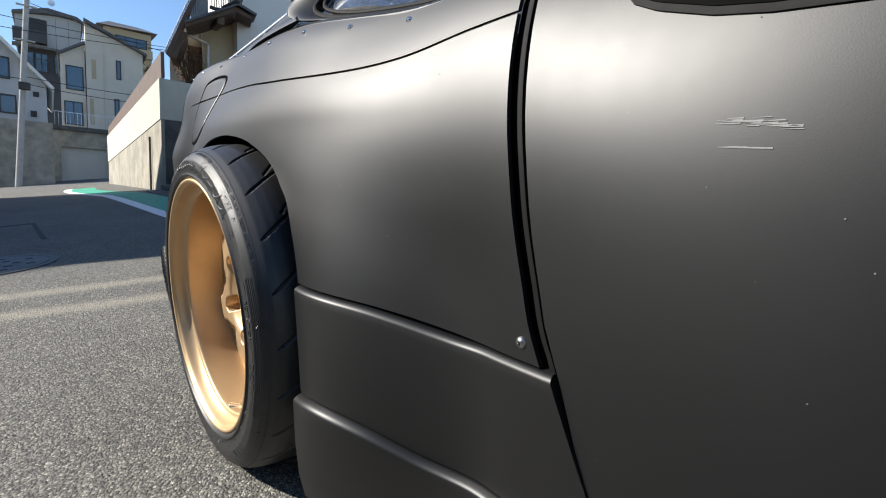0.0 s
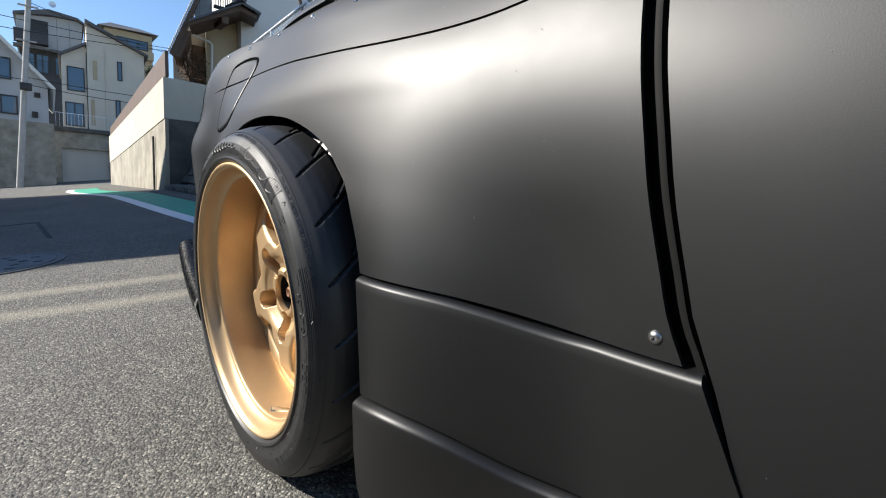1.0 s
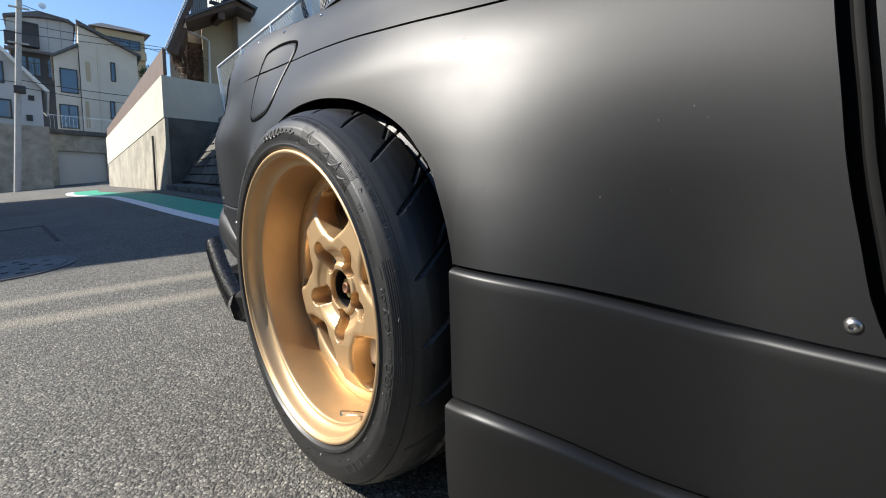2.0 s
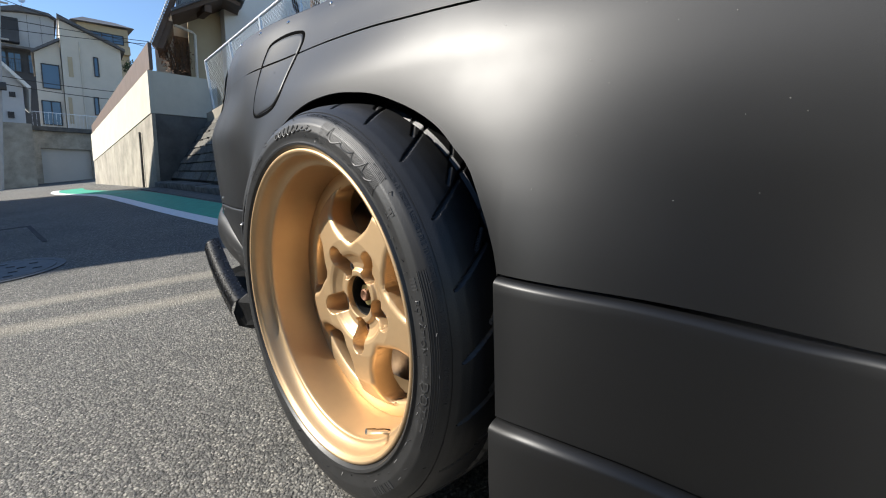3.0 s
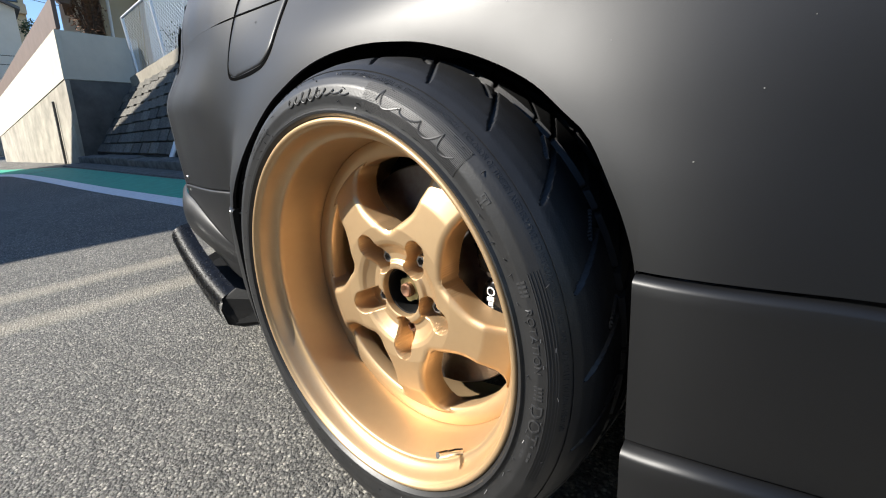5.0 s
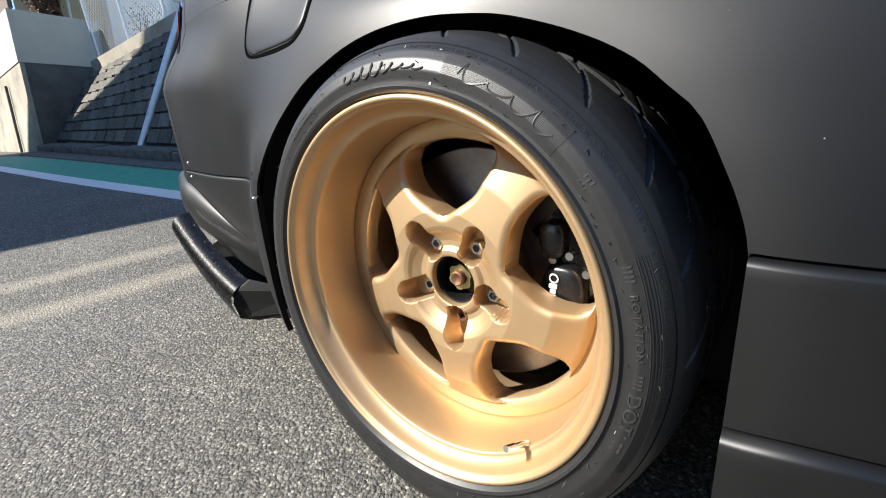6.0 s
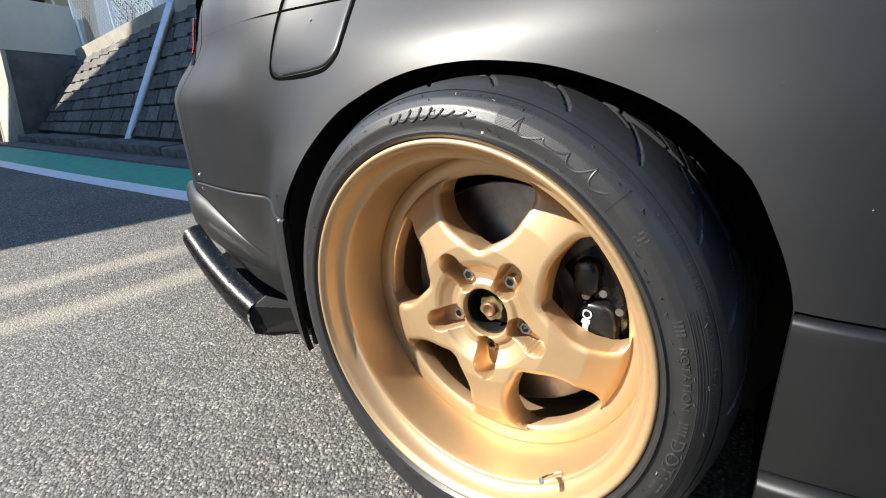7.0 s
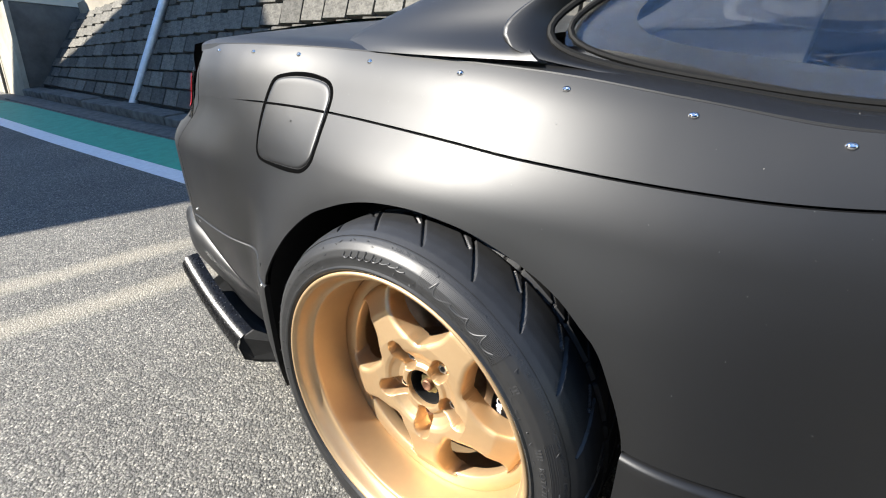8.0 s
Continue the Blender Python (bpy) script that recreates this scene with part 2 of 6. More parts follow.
def add_tube(bm, pts, radius, n=10, cap=True):
    pts = [Vector(p) for p in pts]
    rings = []
    for i, p in enumerate(pts):
        d = (pts[min(i + 1, len(pts) - 1)] - pts[max(i - 1, 0)]).normalized()
        u = d.orthogonal().normalized() if i == 0 else (rings_u - d * rings_u.dot(d)).normalized()
        rings_u = u
        w = d.cross(u)
        r = radius[i] if isinstance(radius, (list, tuple)) else radius
        rings.append([bm.verts.new(p + r * (math.cos(2 * math.pi * k / n) * u + math.sin(2 * math.pi * k / n) * w)) for k in range(n)])
    for a, b in zip(rings, rings[1:]):
        for k in range(n):
            bm.faces.new((a[k], a[(k + 1) % n], b[(k + 1) % n], b[k]))
    if cap:
        bm.faces.new(rings[0][::-1])
        bm.faces.new(rings[-1])
    return bm


def tube(pts, radius, n=10):
    return add_tube(bmesh.new(), pts, radius, n)


def grid_mesh(bm, P, closed_u=False):
    """P: array of rows of points."""
    V = [[bm.verts.new(p) for p in row] for row in P]
    nu = len(V)
    for i in range(nu if closed_u else nu - 1):
        a, b = V[i], V[(i + 1) % nu]
        for j in range(len(a) - 1):
            bm.faces.new((a[j], b[j], b[j + 1], a[j + 1]))
    return V


def smoothstep(t):
    t = np.clip(t, 0.0, 1.0)
    return t * t * (3 - 2 * t)


# ---- setting: road, paint, kerb ----
def road_drop(y):
    """The street falls off its tilted plane far up, to fit the view, and far down."""
    y = np.asarray(y, float)
    return np.where(y > 7.5, -0.035 * (y - 7.5), 0.0) + np.where(y < -6, -0.02 * (-6 - y), 0.0)


bm = bmesh.new()
ys = [-220, -120, -60, -30, -15, -8, -4, -2, 0, 2, 4, 6, 7.5, 8.5, 10, 12, 15, 18, 22, 28, 36, 50, 80, 140, 260]
xs = [-240, -120, -60, -30, -15, -8, -5, -3, -1, 0, 1, 2, 3, 5, 8, 15, 30, 60, 120, 240]
grid_mesh(bm, [[(x, y, float(road_drop(y))) for x in xs] for y in ys])
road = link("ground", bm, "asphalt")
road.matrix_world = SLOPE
tagged(road, "grey worn asphalt street, tilted to fit the camera's view", "road", kind="structure")


def road_strip(name, edge_a, edge_b, y0, y1, lift, mat, label, n=60):
    bm = bmesh.new()
    rows = []
    for i in range(n + 1):
        y = y0 + (y1 - y0) * i / n
        z = float(road_drop(y)) + lift
        a, b = edge_a(y), edge_b(y)
        rows.append([(a, y, z - 0.02), (a, y, z), (b, y, z), (b, y, z - 0.02)])
    grid_mesh(bm, rows)
    ob = link(name, bm, mat, smooth=False)
    ob.matrix_world = SLOPE
    return tagged(ob, label, "road marking", kind="structure")


def line_x(y):
    """The inner edge of the white line."""
    return 0.93 + 0.02 * math.sin(y) - (max(0, y - 5.0) ** 2) * 0.008 + max(0, y - 9) ** 2 * 0.035


road_strip("road_marking", lambda y: line_x(y), lambda y: line_x(y) + 0.13, -14, 13, 0.003, "line", "white edge line painted along the green strip")
road_strip("road_marking", lambda y: line_x(y) + 0.132, lambda y: line_x(y) + 0.56, -14, 13, 0.0025, "green", "green painted walking strip beside the kerb")


def street(ob):
    ob.matrix_world = SLOPE
    return ob


# kerb stones at the foot of the block slope
def kerb_stone(length):
    bm = box((0, 0, -0.05), (0.22, length, 0.10), 0.018)
    return bm


for i in range(20):
    y0 = -4.2 + i * 0.602
    ob = street(link("kerb_stone", kerb_stone(0.594), "kerb"))
    ob.matrix_world = SLOPE @ pose(1.72 + 0.008 * math.sin(i * 7.1), y0, -0.012 * (i % 3 == 1), 0, 0, 0.4 * math.sin(i * 3.3))
    tagged(ob, "dark weathered concrete kerb stone at the slope foot", "kerb", "kerb stones")
ob = street(link("gutter_slab", box((1.5, -4.2, -0.03), (1.73, 7.75, 0.012), 0.004), "kerb"))
tagged(ob, "flat concrete gutter slab before the kerb", "gutter", kind="structure")

# ---- block retaining slope ----
def cap_z(y):
    return 1.30 - 0.125 * (y - 4.8)


slope_wall = street(link("retaining_slope", bmesh.new(), "joint", smooth=False))
bm = bmesh.new()
sec = []
for y in (-4.2, -1, 2, 5, 7.95):
    sec.append([(1.985, y, -0.1), (1.985, y, 0.10), (2.66, y, cap_z(y)), (3.6, y, cap_z(y)), (3.6, y, -0.1)])
grid_mesh(bm, sec)
bm.to_mesh(slope_wall.data)
bm.free()
tagged(slope_wall, "sloping retaining bank faced with weathered concrete blocks", "retaining wall", kind="structure")
capstone = link("coping", bmesh.new(), "concrete")
bm = bmesh.new()
grid_mesh(bm, [[(2.60, y, cap_z(y) - 0.02), (2.60, y, cap_z(y) + 0.12), (2.86, y, cap_z(y) + 0.12), (2.86, y, cap_z(y) - 0.02)] for y in (-4.2, -1, 2, 5, 7.62)])
bm.faces.new([v for v in bm.verts if abs(v.co.y + 4.2) < 1e-4])
bm.faces.new([v for v in bm.verts if abs(v.co.y - 7.62) < 1e-4])
bmesh.ops.recalc_face_normals(bm, faces=bm.faces)
bm.to_mesh(capstone.data)
bm.free()
capstone.matrix_world = SLOPE
tagged(capstone, "stained concrete coping along the top of the bank", "coping", kind="structure")

# ---- concrete wall with a cream band (world frame, upright) ----
CA, CE = Vector((1.67, 7.80)), Vector((2.25, 16.65))
wall_dir = (CE - CA).normalized()


def wall_prism(z_pairs, inset, depth=0.25):
    """Upright wall along CA-CE; z_pairs: (bottom, top) at the near and the far end."""
    n = Vector((wall_dir.y, -wall_dir.x))
    a, e = CA + n * inset, CE + n * inset
    (b0, t0), (b1, t1) = z_pairs
    return prism([(a.x, a.y, b0), (e.x, e.y, b1), (e.x, e.y, t1), (a.x, a.y, t0)], (n.x * depth, n.y * depth, 0))


w = link("wall_street", wall_prism(((0.0, 1.90), (0.3, 1.80)), 0.0, 0.05), "concrete", smooth=False)
tagged(w, "streaked grey concrete retaining wall beside the street", "wall", kind="structure")
w = link("wall_street_band", wall_prism(((1.904, 2.54), (1.804, 2.57)), -0.012, 0.062), "stucco", smooth=False)
tagged(w, "cream coated upper band of the concrete wall", "wall", kind="structure")
RETURN_END = Vector((2.72, 7.98))
side_dir = (RETURN_END - CA).normalized()
# the dark colour holds both the stains and this side's shade
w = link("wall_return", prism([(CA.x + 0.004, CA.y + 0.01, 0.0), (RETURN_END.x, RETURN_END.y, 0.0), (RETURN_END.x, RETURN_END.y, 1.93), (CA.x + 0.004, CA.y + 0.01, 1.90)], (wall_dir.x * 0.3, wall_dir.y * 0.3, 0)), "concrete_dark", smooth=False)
tagged(w, "stained concrete return of the wall, shade painted in", "wall", kind="structure")
w = link("wall_return_band", prism([(CA.x - 0.012, CA.y - 0.004, 1.904), (RETURN_END.x, RETURN_END.y - 0.012, 1.934), (RETURN_END.x, RETURN_END.y - 0.012, 2.57), (CA.x - 0.012, CA.y - 0.004, 2.54)], (wall_dir.x * 0.3, wall_dir.y * 0.3, 0)), "stucco", smooth=False)
tagged(w, "cream coated band on the wall's shaded return", "wall", kind="structure")
w = link("parapet_rail", wall_prism(((2.56, 2.95), (2.57, 2.83)), 0.02, 0.05), "brown_rail", smooth=False)
tagged(w, "brown metal parapet panel on top of the wall", "parapet", kind="structure")
bm = tube([(CA.x + wall_dir.x * 0.95 - 0.03, CA.y + wall_dir.y * 0.95, 0.5), (CA.x + wall_dir.x * 0.95 - 0.03, CA.y + wall_dir.y * 0.95, 1.72)], 0.018, 10)
tagged(link("drain_pipe", bm, "kerb"), "grey drain pipe on the concrete wall", "pipe")


# ---- the car ----
car = new("car")
car.matrix_world = SLOPE
car.empty_display_size = 0.2
tagged(car, "satin black widebody coupe with bronze gold wheels parked on the street", "car")

BASE_Z = [0.05, 0.30, 0.45, 0.55, 0.65, 0.75, 0.82, 0.866, 0.90, 0.95, 1.0]
BASE_X = [0.15, 0.135, 0.132, 0.134, 0.138, 0.147, 0.169, 0.199, 0.24, 0.33, 0.45]


def catmull(x, xs, ys):
    """A smooth curve through the knots."""
    xs, ys = np.asarray(xs, float), np.asarray(ys, float)
    m = np.gradient(ys, xs)
    x = np.clip(np.asarray(x, float), xs[0], xs[-1])
    i = np.clip(np.searchsorted(xs, x) - 1, 0, len(xs) - 2)
    h = xs[i + 1] - xs[i]
    t = (x - xs[i]) / h
    return (2 * t**3 - 3 * t**2 + 1) * ys[i] + (t**3 - 2 * t**2 + t) * h * m[i] + (-2 * t**3 + 3 * t**2) * ys[i + 1] + (t**3 - t**2) * h * m[i + 1]


TAIL, AXLE = 1.055, -2.53
CORNER_Y = [-3, 0.3, 0.5, 0.65, 0.75, 0.85, 0.95, 1.0, 1.03, 1.055]
CORNER_X = [0, 0, 0.004, 0.016, 0.038, 0.065, 0.095, 0.125, 0.16, 0.23]


def tail_shift(y, z):
    """The upper tail ends sooner than the bumper."""
    return 0.13 * smoothstep((z - 0.60) / 0.14) * smoothstep((y - 0.3) / 0.3)


# a smooth correction of the flank, fitted to the camera's view, over a net of lengths and heights
NET_Y = np.array([-0.95, -0.70, -0.50, -0.35, -0.20, 0.0, 0.20, 0.38, 0.60, 0.90])
NET_Z = np.array([0.10, 0.28, 0.44, 0.56, 0.66, 0.75, 0.82, 0.89])
NET_X = np.array([
    [-0.036, -0.037, -0.037, -0.033, -0.027, -0.020, -0.011, -0.003],
    [-0.032, -0.024, -0.016, -0.018, -0.023, -0.017, -0.010, -0.004],
    [-0.022, -0.004, 0.012, 0.006, -0.013, -0.016, -0.009, -0.005],
    [-0.001, 0.027, 0.043, 0.040, 0.015, 0.002, -0.004, -0.004],
    [0.011, 0.035, 0.052, 0.061, 0.053, 0.027, 0.012, 0.001],
    [0.015, 0.033, 0.049, 0.060, 0.057, 0.058, 0.033, 0.008],
    [0.013, 0.028, 0.042, 0.054, 0.050, 0.050, 0.039, 0.016],
    [0.010, 0.021, 0.031, 0.036, 0.036, 0.033, 0.028, 0.017],
    [0.006, 0.011, 0.015, 0.017, 0.016, 0.016, 0.015, 0.013],
    [0.002, 0.001, -0.001, -0.002, -0.002, -0.001, 0.002, 0.006]])


def bend(k):
    """Second derivatives of the natural cubic spline through knots k, as a matrix on their values."""
    n, h = len(k), np.diff(k)
    a, b = np.eye(n), np.zeros((n, n))
    for i in range(1, n - 1):
        a[i, i - 1:i + 2] = h[i - 1], 2 * (h[i - 1] + h[i]), h[i]
        b[i, i - 1:i + 2] = 6 / h[i - 1], -6 / h[i - 1] - 6 / h[i], 6 / h[i]
    return np.linalg.solve(a, b)


BEND_Y, BEND_Z = bend(NET_Y), bend(NET_Z)


def weights(x, k, curve):
    x = np.clip(np.asarray(x, float), k[0], k[-1])
    i = np.clip(np.searchsorted(k, x) - 1, 0, len(k) - 2)
    h = k[i + 1] - k[i]
    a = (k[i + 1] - x) / h
    b = 1 - a
    e = np.eye(len(k))
    return a[..., None] * e[i] + b[..., None] * e[i + 1] + ((a**3 - a) * h * h / 6)[..., None] * curve[i] + ((b**3 - b) * h * h / 6)[..., None] * curve[i + 1]


def raw_x(y, z):
    """The car's flank: how far in it lies at y along the car and height z."""
    y, z = np.asarray(y, float), np.asarray(z, float)
    d = np.hypot(y, z - 0.33)
    k = smoothstep(y / 0.5 + 0.5)
    low = (0.125 - 0.012 * k) * (1 - smoothstep((d - 0.36) / (0.30 - 0.08 * k)))
    long = np.hypot(y * (1 - 0.08 * smoothstep(-y / 0.35)), z - 0.33)
    u = (long - 0.347) / (0.31 - 0.03 * k)
    high = (0.126 - 0.009 * k) * np.clip(1 - 0.5 * (u + np.sqrt(u * u + 0.012)), 0, 1) ** 1.5
    s = smoothstep((z - 0.52) / 0.14)
    flare = low * (1 - s) + high * s
    flare = flare + 0.09 * (1 - smoothstep((np.hypot(y - AXLE, z - 0.33) - 0.37) / 0.35))
    lean = smoothstep((-0.05 - y) / 0.50) * (1 - 0.55 * smoothstep((-0.74 - y) / 0.30)) * catmull(z, [0.0, 0.54, 0.60, 0.65, 0.70, 0.75, 0.82, 0.866, 0.95], [0, 0, 0.005, 0.0135, 0.0235, 0.033, 0.039, 0.041, 0.042])
    net = np.einsum("...i,...j,ij->...", weights(y, NET_Y, BEND_Y), weights(z, NET_Z, BEND_Z), NET_X)
    nose = 0.45 * np.clip((-2.75 - y) / 0.65, 0, 1) ** 2.4
    return catmull(z, BASE_Z, BASE_X) - flare + catmull(y + tail_shift(y, z), CORNER_Y, CORNER_X) + lean + nose + net


# the pressed sheet above the sill: the same shape, softened over a few centimetres
SOFT_Y, SOFT_Z = np.arange(-1.30, 1.06, 0.02), np.arange(0.30, 1.06, 0.02)
SOFT_X = raw_x(*np.meshgrid(SOFT_Y, SOFT_Z, indexing="ij"))
for axis, spread in ((0, 2.6), (1, 1.9)):
    taps = np.exp(-0.5 * (np.arange(-7, 8) / spread) ** 2)
    SOFT_X = np.apply_along_axis(lambda v: np.convolve(np.pad(v, 7, "reflect", reflect_type="odd"), taps / taps.sum(), "valid"), axis, SOFT_X)


def cubic(u):
    """Catmull weights of four neighbours."""
    return np.stack([-0.5 * u + u**2 - 0.5 * u**3, 1 - 2.5 * u**2 + 1.5 * u**3, 0.5 * u + 2 * u**2 - 1.5 * u**3, -0.5 * u**2 + 0.5 * u**3], -1)


def side_x(y, z):
    """How far in the finished flank lies."""
    y, z = np.broadcast_arrays(np.asarray(y, float), np.asarray(z, float))
    a = np.clip((y + 1.30) / 0.02, 1, len(SOFT_Y) - 3)
    b = np.clip((z - 0.30) / 0.02, 1, len(SOFT_Z) - 3)
    i, j = a.astype(int), b.astype(int)
    near = SOFT_X[(i[..., None, None] + np.arange(-1, 3)[:, None]), (j[..., None, None] + np.arange(-1, 3))]
    soft = np.einsum("...ij,...i,...j->...", near, cubic(a - i), cubic(b - j))
    w = smoothstep((z - 0.46) / 0.12) * (1 - smoothstep((y - 0.50) / 0.18)) * smoothstep((y + 1.25) / 0.2)
    tuck = 0.016 * smoothstep((z - 0.68) / 0.12) * smoothstep((y + 0.62) / 0.32) * (1 - smoothstep((y - 0.25) / 0.40))
    tuck = tuck - 0.008 * np.exp(-0.5 * ((y + 0.40) / 0.15) ** 2) * smoothstep((z - 0.66) / 0.14)
    return raw_x(y, z) * (1 - w) + soft * w + tuck


ARCH_Y = [-0.352, -0.34, -0.335, -0.326, -0.312, -0.289, -0.262, -0.235, -0.205, -0.17, -0.135, -0.09, -0.045, 0, 0.05, 0.09, 0.14, 0.19, 0.235, 0.275, 0.31, 0.335, 0.355, 0.368, 0.378]
ARCH_Z = [0.36, 0.43, 0.455, 0.482, 0.512, 0.553, 0.577, 0.599, 0.616, 0.631, 0.643, 0.655, 0.661, 0.664, 0.662, 0.657, 0.645, 0.626, 0.605, 0.576, 0.541, 0.505, 0.47, 0.44, 0.36]


def arch_z(y):
    return catmull(y, ARCH_Y, ARCH_Z)


def sill_z(y):
    return catmull(y, [-2.2, -0.8, -0.74, -0.7, -0.65, -0.61, -0.575, -0.53, -0.48, -0.43, -0.38, -0.336], [0.43, 0.424, 0.423, 0.421, 0.419, 0.419, 0.423, 0.431, 0.439, 0.443, 0.4445, 0.444])


def seam_z(y):
    return np.interp(y, [0.36, 0.6, 0.85, 1], [0.434, 0.43, 0.421, 0.415])


def crease_z(y):
    return catmull(y, [-2.2, -0.75, -0.62, -0.5, -0.42, -0.34, -0.27, -0.2, -0.127, -0.04, 0.07, 0.15, 0.26, 0.35, 0.47, 0.657, 1], [0.8, 0.772, 0.760, 0.746, 0.742, 0.742, 0.744, 0.747, 0.75, 0.755, 0.759, 0.761, 0.762, 0.762, 0.76, 0.752, 0.74])


def rivet_z(y):
    return catmull(y, [-2.4, -0.75, -0.6, -0.459, -0.321, -0.176, -0.014, 0.185, 0.379, 0.52, 0.669, 0.9], [0.83, 0.81, 0.8, 0.797, 0.812, 0.829, 0.838, 0.843, 0.847, 0.848, 0.845, 0.83])


def top_z(y):
    return float(rivet_z(y)) + 0.013


def gap_y(z):
    return catmull(z, [0.3, 0.4, 0.43, 0.446, 0.5, 0.556, 0.611, 0.667, 0.723, 0.78, 0.84, 0.9], [-0.764, -0.733, -0.722, -0.714, -0.698, -0.684, -0.674, -0.663, -0.654, -0.647, -0.642, -0.64])


def panel(bm, us, low, high, rows, hem=0.014, to_y=None):
    """A flank panel: columns us along the car, heights from low to high. rows: fractions, or (fraction, inset). A hem turns its edges in."""
    P = []
    for u in us:
        col = []
        zl, zh = float(low(u)), float(high(u))
        for r in rows:
            fr, dx = r if isinstance(r, tuple) else (r, 0.0)
            z = zl + (zh - zl) * fr
            y = to_y(u, z) if to_y else u
            col.append(Vector((float(side_x(y, z)) + dx, y, z)))
        P.append(col)
    ins = lambda p: p + Vector((hem, 0, 0))
    Q = [[ins(c[0])] + c + [ins(c[-1])] for c in P]
    Q = [[ins(p) for p in Q[0]]] + Q + [[ins(p) for p in Q[-1]]]
    grid_mesh(bm, Q)
    return bm


# quarter panel, in two bands that meet in the crease
us = np.unique(np.r_[np.linspace(-0.70, -0.3385, 28), np.linspace(-0.338, -0.29, 16), np.linspace(-0.29, 0.30, 60), np.linspace(0.30, 0.3685, 16), np.linspace(0.370, 0.90, 60)])


def quarter_low(u):
    if u < -0.338:
        return sill_z(u)
    if u > 0.369:
        return seam_z(u)
    return max(float(arch_z(u)), 0.436)


def front_edge(u, z):
    """Bend the front columns along the door gap."""
    k = smoothstep((-0.34 - u) / 0.36)
    back = 0.13 * smoothstep((z - 0.60) / 0.14) * smoothstep((u - 0.62) / 0.28)
    return float(u + k * (gap_y(z) + 0.70) - back)


GROOVE = 0.0035


def quarter_rows(n, lo):
    return list(np.linspace(0, 1, n) ** 0.8) if lo else list(np.linspace(0, 1, n))


def crease_half(u):
    return 0.0016 * (1 - smoothstep((u - 0.48) / 0.1)) + 0.0001


bm = panel(bmesh.new(), us, quarter_low, lambda u: crease_z(u) - crease_half(u), quarter_rows(30, True), 0.006, front_edge)
part("quarter_panel", bm, "paint", car, "flared satin black rear fender")
bm = panel(bmesh.new(), us, lambda u: crease_z(u) + crease_half(u), lambda u: top_z(u), quarter_rows(14, False), 0.006, front_edge)
part("shoulder_panel", bm, "paint", car, "riveted satin black fender top")
# black strip added behind the open crease to keep its line dark
bm = bmesh.new()
grid_mesh(bm, [[(float(side_x(u, crease_z(u))) + 0.009, u, float(crease_z(u)) + dz) for dz in (-0.006, 0.006)] for u in np.linspace(-0.64, 0.58, 90)])
part("crease_joint", bm, "seal", car)

# rear bumper corner
usb = np.unique(np.r_[np.linspace(0.3685, 0.50, 14), np.linspace(0.5, 0.90, 24)])
ROWS_B = [0, 0.05, 0.12, 0.25, 0.4, 0.55, (0.7, -0.0008), (0.85, -0.0018), (0.95, -0.0026), (0.982, -0.0028), (0.993, -0.0018), (1.0, 0.0005)]


def bumper_low(u):
    return 0.168 + 0.16 * max(0, u - 0.36)


bm = panel(bmesh.new(), usb, bumper_low, lambda u: seam_z(u) - 0.003, ROWS_B, 0.012)
part("bumper_side", bm, "paint", car, "satin black bumper side below a screwed seam")
ust = np.unique(np.r_[np.linspace(0.9025, 0.98, 10), np.linspace(0.98, TAIL, 24)])


def tail_high(u):
    return float(np.interp(u, [0.90, 0.94, 0.96, TAIL], [0.835, 0.70, 0.672, 0.650]))


def tail_y(u, z):
    return float(u - 0.13 * smoothstep((z - 0.60) / 0.14))


bm = panel(bmesh.new(), ust, bumper_low, tail_high, np.linspace(0, 1, 30), 0.012, tail_y)
part("rear_bumper", bm, "paint", car, "satin black rear bumper corner")

# side skirt
def mid_z(y):
    return catmull(y, [-2.2, -0.8, -0.7, -0.645, -0.6, -0.565, -0.53, -0.49, -0.44, -0.39, -0.34], [0.235, 0.238, 0.24, 0.241, 0.241, 0.246, 0.257, 0.27, 0.279, 0.28, 0.272])


def skirt_front(u, z):
    return float(u if u > -0.6 else u - smoothstep((-0.6 - u) / 0.14) * max(0, 0.424 - z) * 0.42)


usk = np.linspace(-0.740, -0.338, 44)
bm = panel(bmesh.new(), usk, lambda u: mid_z(u) + 0.003, lambda u: sill_z(u) - 0.004, [0, (0.3, -0.002), (0.6, -0.004), (0.9, -0.0062), (0.962, -0.0066), (0.976, -0.0058), (0.99, -0.003), (1, 0.001)], 0.02, skirt_front)
part("side_skirt", bm, "paint", car, "satin black side skirt")
bm = panel(bmesh.new(), usk, lambda u: 0.085, lambda u: mid_z(u), [0, (0.06, -0.006), (0.3, -0.009), (0.6, -0.011), (0.88, -0.0125), (0.955, -0.0128), (0.972, -0.0115), (0.988, -0.007), (1, 0.0)], 0.02, skirt_front)
part("skirt_extension", bm, "paint", car, "satin black lower skirt extension")

# door
usd = np.linspace(-2.0, -0.73, 60)


def door_y(u, z):
    k = smoothstep((u + 1.0) / 0.27)
    return float(u + k * (gap_y(z) - 0.023 - u + (u + 0.73)))


bm = panel(bmesh.new(), usd, lambda u: 0.24, lambda u: 0.889, np.linspace(0, 1, 24), 0.02, door_y)
part("door", bm, "paint", car, "satin black door")
bm = panel(bmesh.new(), [u - 0.075 for u in usd], lambda u: 0.085, lambda u: 0.236, np.linspace(0, 1, 6), 0.02)
part("door_sill", bm, "paint", car)
# seal strip in the door gap
bm = bmesh.new()
